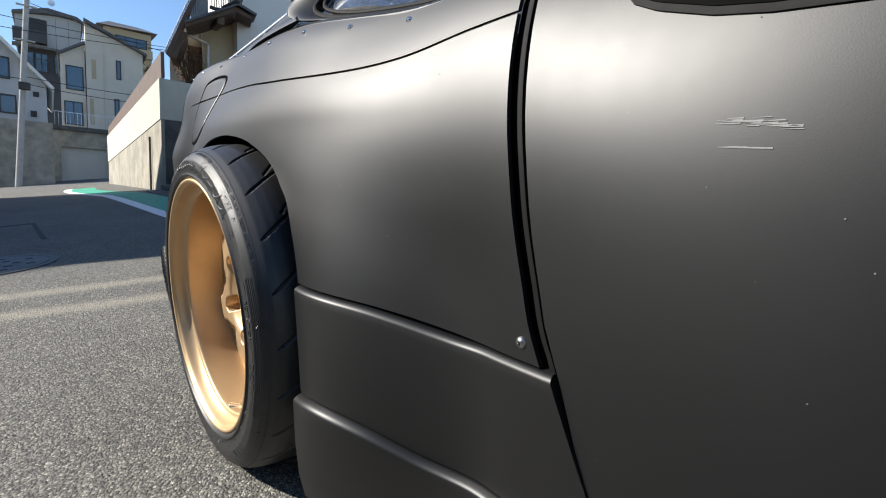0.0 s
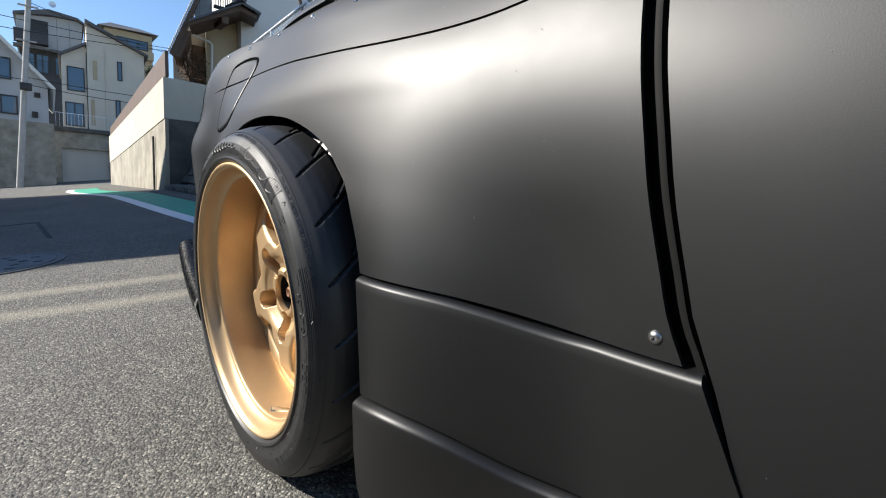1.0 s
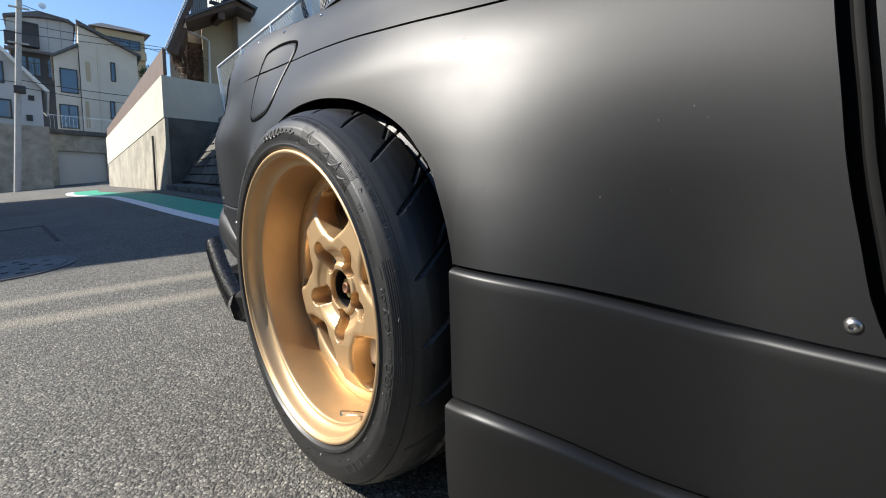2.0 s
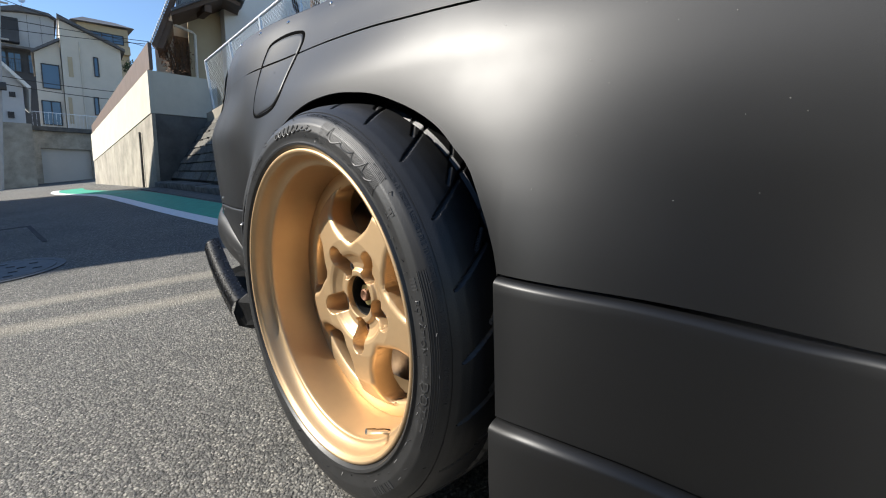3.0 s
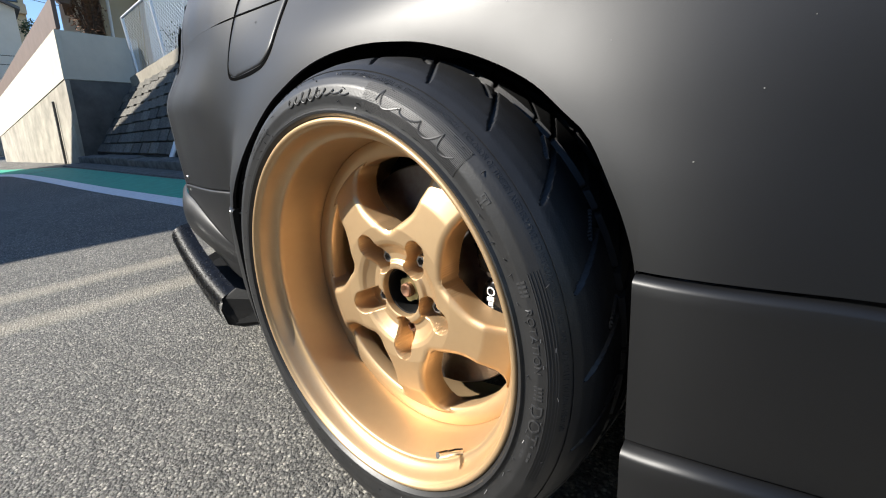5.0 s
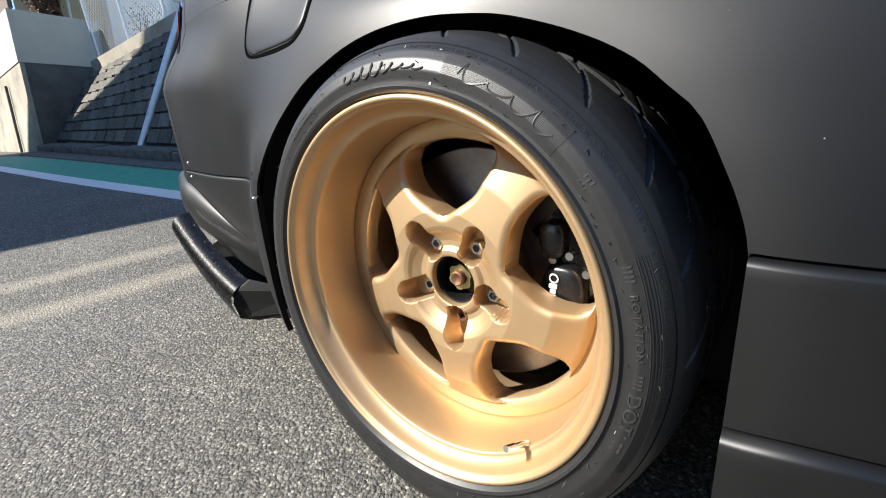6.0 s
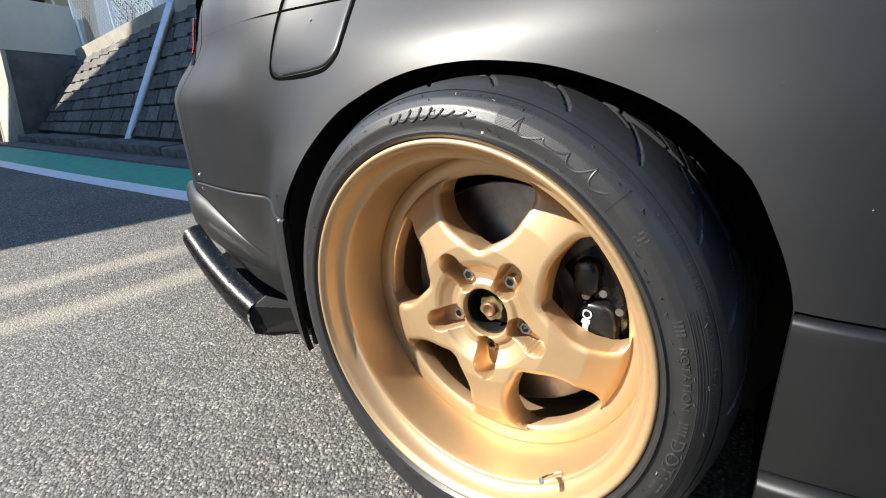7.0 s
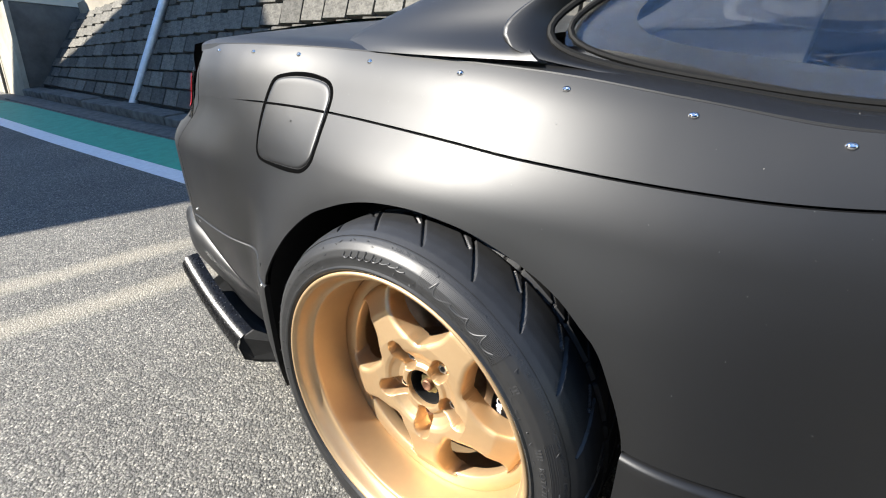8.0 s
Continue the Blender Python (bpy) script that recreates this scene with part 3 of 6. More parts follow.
grid_mesh(bm, [[(float(side_x(gap_y(z), z)) + dx, float(gap_y(z)) + dy, z) for dx, dy in ((0.016, 0.008), (0.014, -0.006), (0.010, -0.009), (0.003, -0.0105), (0.0022, -0.013), (0.003, -0.0165), (0.012, -0.018), (0.016, -0.035))] for z in np.linspace(0.41, 0.889, 40)])
part("door_seal", bm, "seal", car, "black rubber door seal", sharp=60)
# black block added to close the view through behind the skirt
part("inner_sill", box((0.17, -0.55, 0.09), (0.50, -0.395, 0.60), 0.01), "plastic", car)


# ---- wheel ----
WC = Vector((0.0, 0.0, 0.340))
hub = new("wheel")
hub.parent = car
HUB_FRAME = Matrix.Translation(WC) @ pose(0, 0, 0, 0, 3.06, -2.0)
hub.matrix_local = HUB_FRAME
hub.empty_display_size = 0.1
tagged(hub, "bronze gold five-spoke deep-dish wheel with a black tyre")


def revolve(profile, n, bm=None, f=None):
    """profile: (radius, depth into the car)."""
    bm = bm or bmesh.new()
    P = []
    for i in range(n):
        a = 2 * math.pi * i / n
        row = []
        for j, (r, d) in enumerate(profile):
            if f:
                r, d = f(r, d, a, j)
            row.append((d, r * math.cos(a), r * math.sin(a)))
        P.append(row)
    grid_mesh(bm, P, closed_u=True)
    return bm


def dense(profile, step=0.004):
    out = [profile[0]]
    for a, b in zip(profile, profile[1:]):
        n = max(1, int(math.hypot(b[0] - a[0], b[1] - a[1]) / step))
        out += [(a[0] + (b[0] - a[0]) * k / n, a[1] + (b[1] - a[1]) * k / n) for k in range(1, n + 1)]
    return out


# tyre: sidewall, shoulder and tread with slanted grooves
SIDE = [(0.234, 0.012), (0.243, 0.004), (0.2475, -0.002), (0.2515, -0.0075), (0.2545, -0.0085), (0.257, -0.0055), (0.262, -0.006), (0.275, -0.0095), (0.288, -0.0085), (0.299, -0.003), (0.3065, 0.0045), (0.3073, 0.0065), (0.3083, 0.0055), (0.3145, 0.014), (0.320, 0.027), (0.3235, 0.042), (0.3255, 0.058), (0.3265, 0.085), (0.3265, 0.135), (0.3265, 0.19), (0.325, 0.225), (0.320, 0.243), (0.310, 0.258), (0.295, 0.268), (0.27, 0.27), (0.25, 0.262), (0.234, 0.25)]


def squeeze(r):
    """Lowers the sidewall by a fifth to fit the camera's view."""
    return r if r < 0.2545 else 0.2545 + 0.80 * (r - 0.2545)


def reach_road(r, a):
    """Lengthens the tyre's lower part to the road; its top is sized to fit the view."""
    return r + 0.026 * max(0.0, -math.sin(a)) ** 3 * min(1.0, max(0.0, (r - 0.25) / 0.045))


def tread(r, d, a, j):
    if r > 0.3090 and d < 0.235:
        cut = 0.0
        # the long sweeping grooves, ten to a turn
        ph = (a / (2 * math.pi) * 22 + (d - 0.02) * 9.0) % 1.0
        if d > 0.012:
            w = 0.036 * min(1.0, (d - 0.012) / 0.012)
            cut = 0.0055 * float(smoothstep((w - min(ph, 1 - ph)) / 0.022 + 0.3)) * (w > 0.006)
        ph2 = (a / (2 * math.pi) * 22 + 0.5 + (d - 0.06) * 14.0) % 1.0
        if d > 0.055:
            cut = max(cut, 0.0055 * float(smoothstep((0.036 - min(ph2, 1 - ph2)) / 0.022 + 0.3)))
        for g in (0.085, 0.135):
            if abs(d - g) < 0.0055:
                cut = 0.007
        r = r - cut
    r = squeeze(r)
    return reach_road(r, a), d + 0.22 * max(0.0, r - 0.2545)


bm = revolve(dense(SIDE, 0.0024), 1260, f=tread)
for v in bm.verts:
    wz = WC.z + v.co.z
    if wz < 0.004:
        v.co.z = 0.004 - WC.z
tyre = part("tyre", bm, "rubber", hub, "black rubber tyre with embossed sidewall", sharp=28)

# rim: flange, stepped lip and barrel
RIM = [(0.2475, 0.006), (0.2473, 0.000), (0.2464, -0.0038), (0.2444, -0.0052), (0.2420, -0.0050), (0.2404, -0.0036), (0.2396, -0.0012), (0.2388, -0.0006), (0.2374, 0.0004), (0.2360, 0.0040), (0.2345, 0.0095), (0.2325, 0.0155), (0.2298, 0.0205), (0.2268, 0.0238), (0.2244, 0.0250), (0.2226, 0.0252), (0.2212, 0.0262), (0.2202, 0.0290), (0.2196, 0.0340), (0.2190, 0.042), (0.2175, 0.060), (0.2160, 0.085), (0.2145, 0.105), (0.2140, 0.130), (0.216, 0.20), (0.225, 0.245), (0.237, 0.252), (0.2385, 0.246), (0.226, 0.235), (0.2195, 0.20), (0.2185, 0.06), (0.228, 0.030), (0.2395, 0.012), (0.2475, 0.006)]
rim = part("rim", revolve(RIM, 200), "gold", hub, "bronze gold stepped rim barrel", sharp=60)

# five-spoke disc
N_SP, SECT = 5, radians(36)
R0, R_VAL, R_TIP = 0.036, 0.093, 0.193
FACE = ([0.030, 0.036, 0.038, 0.0445, 0.046, 0.049, 0.058, 0.070, 0.074, 0.080, 0.100, 0.150, 0.194], [0.084, 0.0805, 0.0795, 0.0795, 0.081, 0.0850, 0.0845, 0.0775, 0.0735, 0.0710, 0.0690, 0.0745, 0.0965])


def window_half(r):
    """Half the angle of the opening between two spokes."""
    if r <= R_VAL or r >= 0.1925:
        return 0.0
    half_w = 0.0310 + 0.009 * ((0.14 - r) / 0.05) ** 2 if r < 0.14 else 0.0310 + 0.007 * ((r - 0.14) / 0.05) ** 2
    if r > 0.168:
        half_w += 0.024 * (1 - math.sqrt(max(0.0, 1 - ((r - 0.168) / 0.0246) ** 2)))
    full = SECT - math.asin(min(0.95, half_w / r))
    k = (r - R_VAL) / 0.042
    inner = math.sqrt(max(0, 1 - (1 - min(1, k)) ** 2)) ** 0.9
    return max(0.0, full * inner)


def solid_half(r):
    return SECT - window_half(r)


EDGE = []
for r in np.linspace(R_VAL, R_TIP, 160):
    th = solid_half(min(r, 0.1924))
    EDGE += [(r * math.cos(th), r * math.sin(th)), (r * math.cos(th), -r * math.sin(th))]
th = solid_half(0.1924)
EDGE += [(R_TIP * math.cos(k), R_TIP * math.sin(k)) for k in np.linspace(-th, th, 60)]
EDGE = np.array(EDGE)


def spoke_face(r, off, u):
    """Depth of the spoke's face; u, off: along and across the spoke."""
    x = float(np.interp(r, *FACE))
    edge = float(np.sqrt(((EDGE - (u, off)) ** 2).sum(1).min()))
    e = min(edge / 0.0105, 1.0)
    x += 0.0080 * (1 - math.sqrt(1 - (1 - e) ** 2))
    # pocket of the wheel bolt: a slot along the spoke
    c = min(max(r, 0.054), 0.082)
    dist = math.hypot(r - c, off)
    wall = float(smoothstep((0.0175 - dist) / 0.0026))
    return x + (0.108 - x) * wall if wall else x


rs = np.unique(np.r_[np.linspace(R0, 0.05, 12), np.linspace(0.05, 0.103, 60), np.linspace(0.104, 0.125, 12), np.linspace(0.125, 0.166, 14), np.linspace(0.168, R_TIP - 0.0005, 22)])
NS = 85
bm = bmesh.new()
for k in range(N_SP):
    a0 = radians(-93 + 72 * k)
    P, back = [], []
    for r in rs:
        half = solid_half(min(r, 0.1924))
        row = []
        for i in range(NS):
            t = (-1 + 2 * i / (NS - 1)) * half
            row.append((spoke_face(r, r * math.sin(t), r * math.cos(t)), r * math.cos(a0 + t), r * math.sin(a0 + t)))
        P.append(row)
    V = grid_mesh(bm, P)
    # side walls of the openings and the spoke end
    rim_loop = []
    for i in range(len(rs) - 1):
        if rs[i] >= R_VAL - 0.001:
            for side in (0, -1):
                a, b = V[i][side], V[i + 1][side]
                c = bm.verts.new(b.co + Vector((0.034, 0, 0)))
                d = bm.verts.new(a.co + Vector((0.034, 0, 0)))
                bm.faces.new((a, b, c, d))
    for i in range(NS - 1):
        a, b = V[-1][i], V[-1][i + 1]
        bm.faces.new((a, b, bm.verts.new(b.co + Vector((0.030, 0, 0))), bm.verts.new(a.co + Vector((0.030, 0, 0)))))
bmesh.ops.remove_doubles(bm, verts=bm.verts, dist=0.0003)
part("spoke_disc", bm, "gold", hub, "bronze gold five-spoke wheel centre", sharp=75)
bm = revolve([(0.2145, 0.102), (0.2120, 0.1005), (0.1905, 0.1030), (0.1880, 0.106), (0.1880, 0.128), (0.2145, 0.130)], 160)
part("spoke_ring", bm, "gold", hub, "bronze gold ring behind the spokes", sharp=50)
bm = revolve([(0.036, 0.0805), (0.0352, 0.0830), (0.0350, 0.090)], 60)
part("centre_bore", bm, "gold", hub)
# greasy lining, its colour also darkened for the shade deep in the bore
bm = revolve([(0.0350, 0.090), (0.0325, 0.0905), (0.0325, 0.135), (0.06, 0.14)], 60)
part("bore_liner", bm, "plastic", hub, "greasy bore lining, painted black for the shade of its depth")
bm = revolve([(0.0, 0.122), (0.030, 0.122), (0.0324, 0.124)], 40)
part("hub_face", bm, "rust", hub, "rusty hub face")


def nut(bm, pos, r_hex, h, bore):
    x, y, z = pos
    ring = lambda rr, xx, n=6, tw=0.0: [bm.verts.new((xx, y + rr * math.cos(2 * math.pi * i / n + tw), z + rr * math.sin(2 * math.pi * i / n + tw))) for i in range(n)]
    a, b, c = ring(r_hex, x + h), ring(r_hex, x + 0.0015), ring(r_hex * 0.88, x)
    d, e = ring(bore, x), ring(bore * 0.9, x + h * 0.6)
    for p, q in ((a, b), (b, c), (c, d), (d, e)):
        for i in range(6):
            bm.faces.new((p[i], p[(i + 1) % 6], q[(i + 1) % 6], q[i]))
    bm.faces.new(e)
    return bm


for k in range(N_SP):
    a = radians(-93 + 72 * k)
    bm = nut(bmesh.new(), (0.0945, 0.0572 * math.cos(a), 0.0572 * math.sin(a)), 0.0098, 0.016, 0.0058)
    part("wheel_nut", bm, "rust" if k == 0 else "steel", hub, "steel wheel nut" if k else "rust-tinged wheel nut", sharp=30)
axle = revolve([(0.0, 0.0925), (0.0045, 0.0915), (0.0085, 0.0895), (0.0105, 0.0915), (0.0105, 0.124)], 20)
part("axle_stub", axle, "rust", hub, "rusty axle stub")
bm = bmesh.new()
P = []
for i in range(24):
    a = 2 * math.pi * i / 24
    rr = 0.0205 if (i // 2) % 2 else 0.0180
    P.append([(0.124, rr * math.cos(a), rr * math.sin(a)), (0.1005, rr * math.cos(a), rr * math.sin(a)), (0.098, 0.94 * rr * math.cos(a), 0.94 * rr * math.sin(a)), (0.0985, 0.0106 * math.cos(a), 0.0106 * math.sin(a)), (0.112, 0.0106 * math.cos(a), 0.0106 * math.sin(a))])
grid_mesh(bm, P, closed_u=True)
part("axle_nut", bm, "brass", hub, "yellow-passivated castellated axle nut", sharp=30)
# valve
va = radians(-130)
vr = Vector((0, math.cos(va), math.sin(va)))
bm = tube([Vector((0.030, 0, 0)) + vr * 0.2185, Vector((0.022, 0, 0)) + vr * 0.2135, Vector((0.010, 0, 0)) + vr * 0.2085], [0.0048, 0.0042, 0.0036], 12)
valve = part("valve", bm, "chrome", hub, "chrome tyre valve")
bm = tube([Vector((0.010, 0, 0)) + vr * 0.2085, Vector((-0.003, 0, 0)) + vr * 0.203], [0.0047, 0.0044], 12)
part("valve_cap", bm, "chrome", hub, "knurled chrome valve cap")

# brake
brake = part("brake_disc", revolve([(0.075, 0.125), (0.085, 0.150), (0.090, 0.152), (0.170, 0.152), (0.172, 0.154), (0.172, 0.180), (0.09, 0.180)], 120), "disc", car, "bare iron brake disc with rust tint", sharp=30)
brake.matrix_local = HUB_FRAME
bm = bmesh.new()
prof = []
for i in range(17):
    a = radians(138 + i * 66 / 16)
    c, s = math.cos(a), math.sin(a)
    prof.append([(0.185, 0.118 * c, 0.118 * s), (0.146, 0.120 * c, 0.120 * s), (0.140, 0.126 * c, 0.126 * s), (0.137, 0.150 * c, 0.150 * s), (0.139, 0.176 * c, 0.176 * s), (0.148, 0.186 * c, 0.186 * s), (0.185, 0.190 * c, 0.190 * s)])
grid_mesh(bm, prof)
for end in (prof[0], prof[-1]):
    bm.faces.new([bm.verts.new(p) for p in end])
caliper = part("brake_caliper", bm, "gloss", car, "gloss black brake caliper", sharp=50)
caliper.matrix_local = HUB_FRAME @ pose(0, 0.004, -0.014)
# rounded piston housings
for cy, cz, ry, rz in ((-0.143, 0.004, 0.029, 0.043), (-0.128, 0.078, 0.017, 0.024)):
    rows = []
    for i in range(32):
        a = 2 * math.pi * i / 32
        q = (abs(math.cos(a)) ** 3 + abs(math.sin(a)) ** 3) ** (-1 / 3)
        rows.append([(xx, cy + ry * k * q * math.cos(a), cz + rz * k * q * math.sin(a)) for xx, k in ((0.145, 1.06), (0.127, 1.0), (0.122, 0.94), (0.1205, 0.84), (0.1195, 0.5), (0.1190, 0.02))])
    bm = bmesh.new()
    grid_mesh(bm, rows, closed_u=True)
    part("piston_housing", bm, "gloss", caliper, "gloss black piston housing", sharp=45)
bm = bmesh.new()
for i in range(6):
    zz = 0.021 - 0.0072 * i
    hh = 0.0052 if i in (0, 4) else 0.0036
    add_box(bm, (0.1175, -0.1335 - hh, zz - 0.0028), (0.1212, -0.1335 + hh, zz + 0.0024))
P = []
for i in range(24):
    a = 2 * math.pi * i / 24
    P.append([(0.1178, -0.1345 + r * math.cos(a), 0.0315 + r * math.sin(a)) for r in (0.0045, 0.0065)])
grid_mesh(bm, P, closed_u=True)
part("caliper_print", bm, "white_print", caliper, "white printed ring and bars on the caliper", smooth=False)
for k, (yy, zz) in enumerate(((-0.172, 0.040), (-0.176, -0.028), (-0.128, 0.052), (-0.150, 0.060))):
    part("caliper_bolt", tube([(0.145, yy, zz), (0.127, yy, zz)], 0.0055, 8), "steel", caliper, "steel caliper bolt")
part("brake_hose", tube([(0.140, -0.128, 0.05), (0.128, -0.130, 0.066), (0.150, -0.14, 0.10), (0.22, -0.14, 0.13)], 0.006, 8), "plastic", caliper, "black brake hose")
# arch liner and the dark underside behind the wheel
P = []
for i in range(41):
    a = math.pi * (-0.10 + 1.26 * i / 40)
    rr = 0.385
    ly, lz = (rr - 0.006) * math.cos(a), 0.335 + (rr - 0.006) * math.sin(a)
    P.append([(float(side_x(ly, lz)) + 0.010, ly, lz), (0.16, (rr + 0.004) * math.cos(a), 0.335 + (rr + 0.004) * math.sin(a)), (0.34, rr * math.cos(a), 0.335 + rr * math.sin(a)), (0.36, 0.05 * math.cos(a), 0.335 + 0.05 * math.sin(a))])
bm = bmesh.new()
grid_mesh(bm, P)
part("arch_liner", bm, "plastic", car, "black plastic wheel arch liner")


# black plates added to stop the view through gaps behind the wheel
part("rear_baffle", box((0.088, 0.386, 0.16), (0.37, 0.396, 0.50)), "plastic", car)
part("baffle_lip", box((0.070, 0.3855, 0.33), (0.0885, 0.397, 0.468)), "plastic", car)
part("inner_bulkhead", box((0.365, -0.43, 0.10), (0.385, 0.43, 0.74)), "plastic", car)

# ---- raised marks on the tyre's sidewall ----
SIDE_R = [p[0] for p in SIDE if p[1] < 0.02][:13]
SIDE_D = [p[1] for p in SIDE if p[1] < 0.02][:13]


def wall_point(a, r, lift=0.0):
    """A point on the sidewall at angle a and radius r."""
    d = float(np.interp(r, SIDE_R, SIDE_D)) - lift
    r = squeeze(r)
    d += 0.22 * max(0.0, r - 0.2545)
    r2 = reach_road(r, a)
    return (d, r2 * math.cos(a), r2 * math.sin(a))


def arc_bar(bm, a0, a1, r0, r1, lift=0.0007, n=None):
    n = n or max(1, int(abs(a1 - a0) / radians(1.5)))
    rows = [[wall_point(a, r0, -0.0008), wall_point(a, r0, lift), wall_point(a, r1, lift), wall_point(a, r1, -0.0008)] for a in np.linspace(a0, a1, n + 1)]
    V = grid_mesh(bm, rows)
    bm.faces.new(V[0])
    bm.faces.new(V[-1][::-1])


def text_on_wall(body, a_mid, r0, height, lift=0.0009):
    cu = bpy.data.curves.new("letters", "FONT")
    cu.body, cu.size, cu.align_x, cu.extrude = body, height / 0.70, "CENTER", 0.0
    cu.space_character = 1.1
    ob = new("letters", cu)
    bpy.context.view_layer.update()
    me = bpy.data.meshes.new_from_object(ob)
    bpy.data.objects.remove(ob)
    bm = bmesh.new()
    bm.from_mesh(me)
    ext = bmesh.ops.extrude_face_region(bm, geom=bm.faces[:])
    top = {v for v in ext["geom"] if isinstance(v, bmesh.types.BMVert)}
    for v in bm.verts:
        tx, ty = v.co.x, v.co.y
        v.co = wall_point(radians(a_mid) + tx / (r0 + height / 2), r0 + ty, lift if v in top else -0.0006)
    return bm


part("sidewall_letters", text_on_wall("DOT", 190.5, 0.268, 0.015), "emboss", tyre, "raised letters")
part("sidewall_letters", text_on_wall("ROTATION", 171.5, 0.2715, 0.0085), "emboss", tyre, "raised letters")
# arrows either side of the word
for c in (160.5, 182.5):
    bm = bmesh.new()
    for k in range(4):
        a = radians(c + (k - 1.5) * 0.9)
        arc_bar(bm, a, a + radians(0.45), 0.2705, 0.281, 0.0008, 1)
    part("sidewall_arrows", bm, "emboss", tyre)
# hatched panel with a plain raised wave in place of a product name
bm = bmesh.new()
for k in range(22):
    r = 0.2615 + 0.0018 * k
    if r < 0.2985:
        arc_bar(bm, radians(103.5), radians(134), r, r + 0.0008, 0.0009)
arc_bar(bm, radians(100.8), radians(101.4), 0.2595, 0.3015, 0.0008, 1)
part("hatched_panel", bm, "emboss", tyre, "finely ribbed sidewall panel")


def wave(a0, a1, r_mid, amp, cycles, width, seed):
    rng = random.Random(seed)
    bm = bmesh.new()
    pts = []
    n = int(cycles * 12)
    for i in range(n + 1):
        f = i / n
        a = radians(a0 + (a1 - a0) * f + 1.0 * math.sin(2 * math.pi * cycles * f + 0.9))
        am = amp * (0.65 + 0.35 * math.sin(7 * f + seed)) * (1.5 if f < 0.12 else 1)
        pts.append(Vector(wall_point(a, r_mid + am * math.sin(2 * math.pi * cycles * f), 0.0004)))
    return add_tube(bm, pts, width, 6)


part("raised_wave", wave(107, 131, 0.280, 0.0105, 4, 0.0012, 2), "emboss", tyre, "plain raised wavy mark")
part("raised_wave", wave(73, 98, 0.279, 0.0085, 8, 0.0010, 5), "emboss", tyre, "plain raised wavy mark")
# rows of tiny unreadable writing, as bars
rng = random.Random(4)
for a0, a1, r, h in ((46, 60, 0.272, 0.003), (48, 58, 0.280, 0.0026), (300, 345, 0.290, 0.0024), (196, 201, 0.268, 0.013), (228, 240, 0.275, 0.012)):
    bm = bmesh.new()
    a = a0
    while a < a1:
        w = rng.uniform(0.35, 0.9) * (1 if h < 0.01 else 1.6)
        arc_bar(bm, radians(a), radians(a + w), r, r + h, 0.0006, 1)
        a += w + rng.uniform(0.25, 0.5)
        if rng.random() < 0.12:
            a += 1.0
    part("fine_print", bm, "emboss", tyre, "tiny raised bars")
part("sidewall_letters", text_on_wall("FOLLOW OWNER'S MANUAL OR TIRE PLACARD IN VEHICLE.  EXPLOSION OF TIRE/RIM ASSEMBLY DUE TO IMPROPER MOUNTING - ONLY SPECIALLY TRAINED PERSONS", 142, 0.3006, 0.0044, 0.0007), "emboss", tyre, "tiny raised warning letters")
# thin ribs round the shoulder side and the small square mark
for r in (0.2862, 0.2885, 0.2915, 0.2945, 0.2968):
    bm = bmesh.new()
    arc_bar(bm, radians(158), radians(206), r, r + 0.0007, 0.0007)
    part("rib", bm, "emboss", tyre)
for a0, a1, r0, r1 in ((141, 143.2, 0.270, 0.2712), (141, 143.2, 0.2835, 0.2847), (141, 141.4, 0.270, 0.2847), (142.0, 142.4, 0.272, 0.283), (142.9, 143.3, 0.270, 0.2847), (150, 150.3, 0.259, 0.304), (212, 212.3, 0.259, 0.304), (60.5, 60.8, 0.259, 0.300)):
    bm = bmesh.new()
    arc_bar(bm, radians(a0), radians(a1), r0, r1, 0.0008, 2)
    part("raised_mark", bm, "emboss", tyre)
# moulding whiskers
bm = bmesh.new()
for i in range(110):
    a = 2 * math.pi * (i + rng.uniform(-0.3, 0.3)) / 110
    r = rng.choice((0.262, 0.2675, 0.283, 0.296, 0.3015))
    p = Vector(wall_point(a, r, 0.0))
    q = Vector(wall_point(a + rng.uniform(-0.012, 0.012), r + rng.uniform(-0.003, 0.003), rng.uniform(0.002, 0.0045)))
    add_tube(bm, [p, q], [0.0006, 0.0004], 4)
wh = part("moulding_whiskers", bm, "emboss", tyre, "fine rubber moulding whiskers")
wh["kind"] = "stuff"
for o in tyre.children:
    if o.name.startswith(("fine_print", "hatched_panel")):
        o["kind"] = "stuff"


# ---- car: upper body, glass and details ----
CX = 0.98  # the car's middle


def mirror(ob):
    """The same panel on the far flank."""
    me = ob.data.copy()
    me.transform(Matrix.Translation((2 * CX, 0, 0)) @ Matrix.Diagonal((-1, 1, 1, 1)))
    me.flip_normals()
    o = new(ob.name.split(".")[0], me)
    o.parent = car
    return o


# deck and belt: from the shoulder's edge inwards
def deck_row(y):
    zt = top_z(y)
    xs0 = float(side_x(y, zt))
    k = float(smoothstep((y - 0.10) / 0.25))
    pts = [(xs0 - 0.001, zt - 0.012), (xs0 + 0.003, zt + 0.002), (xs0 + 0.013, zt + 0.008), (xs0 + 0.030, zt + 0.012)]
    pts += [(xs0 + 0.048, zt + 0.014), (max(0.45, xs0 + 0.1), zt + 0.017 + 0.004 * k), (0.70, zt + 0.018 + 0.012 * k), (CX, zt + 0.018 + 0.016 * k)]
    return [(x, y, z) for x, z in pts]


bm = bmesh.new()
grid_mesh(bm, [deck_row(y) for y in np.linspace(0.02, 0.80, 50)])
deck = part("trunk_deck", bm, "paint", car, "satin black trunk deck")
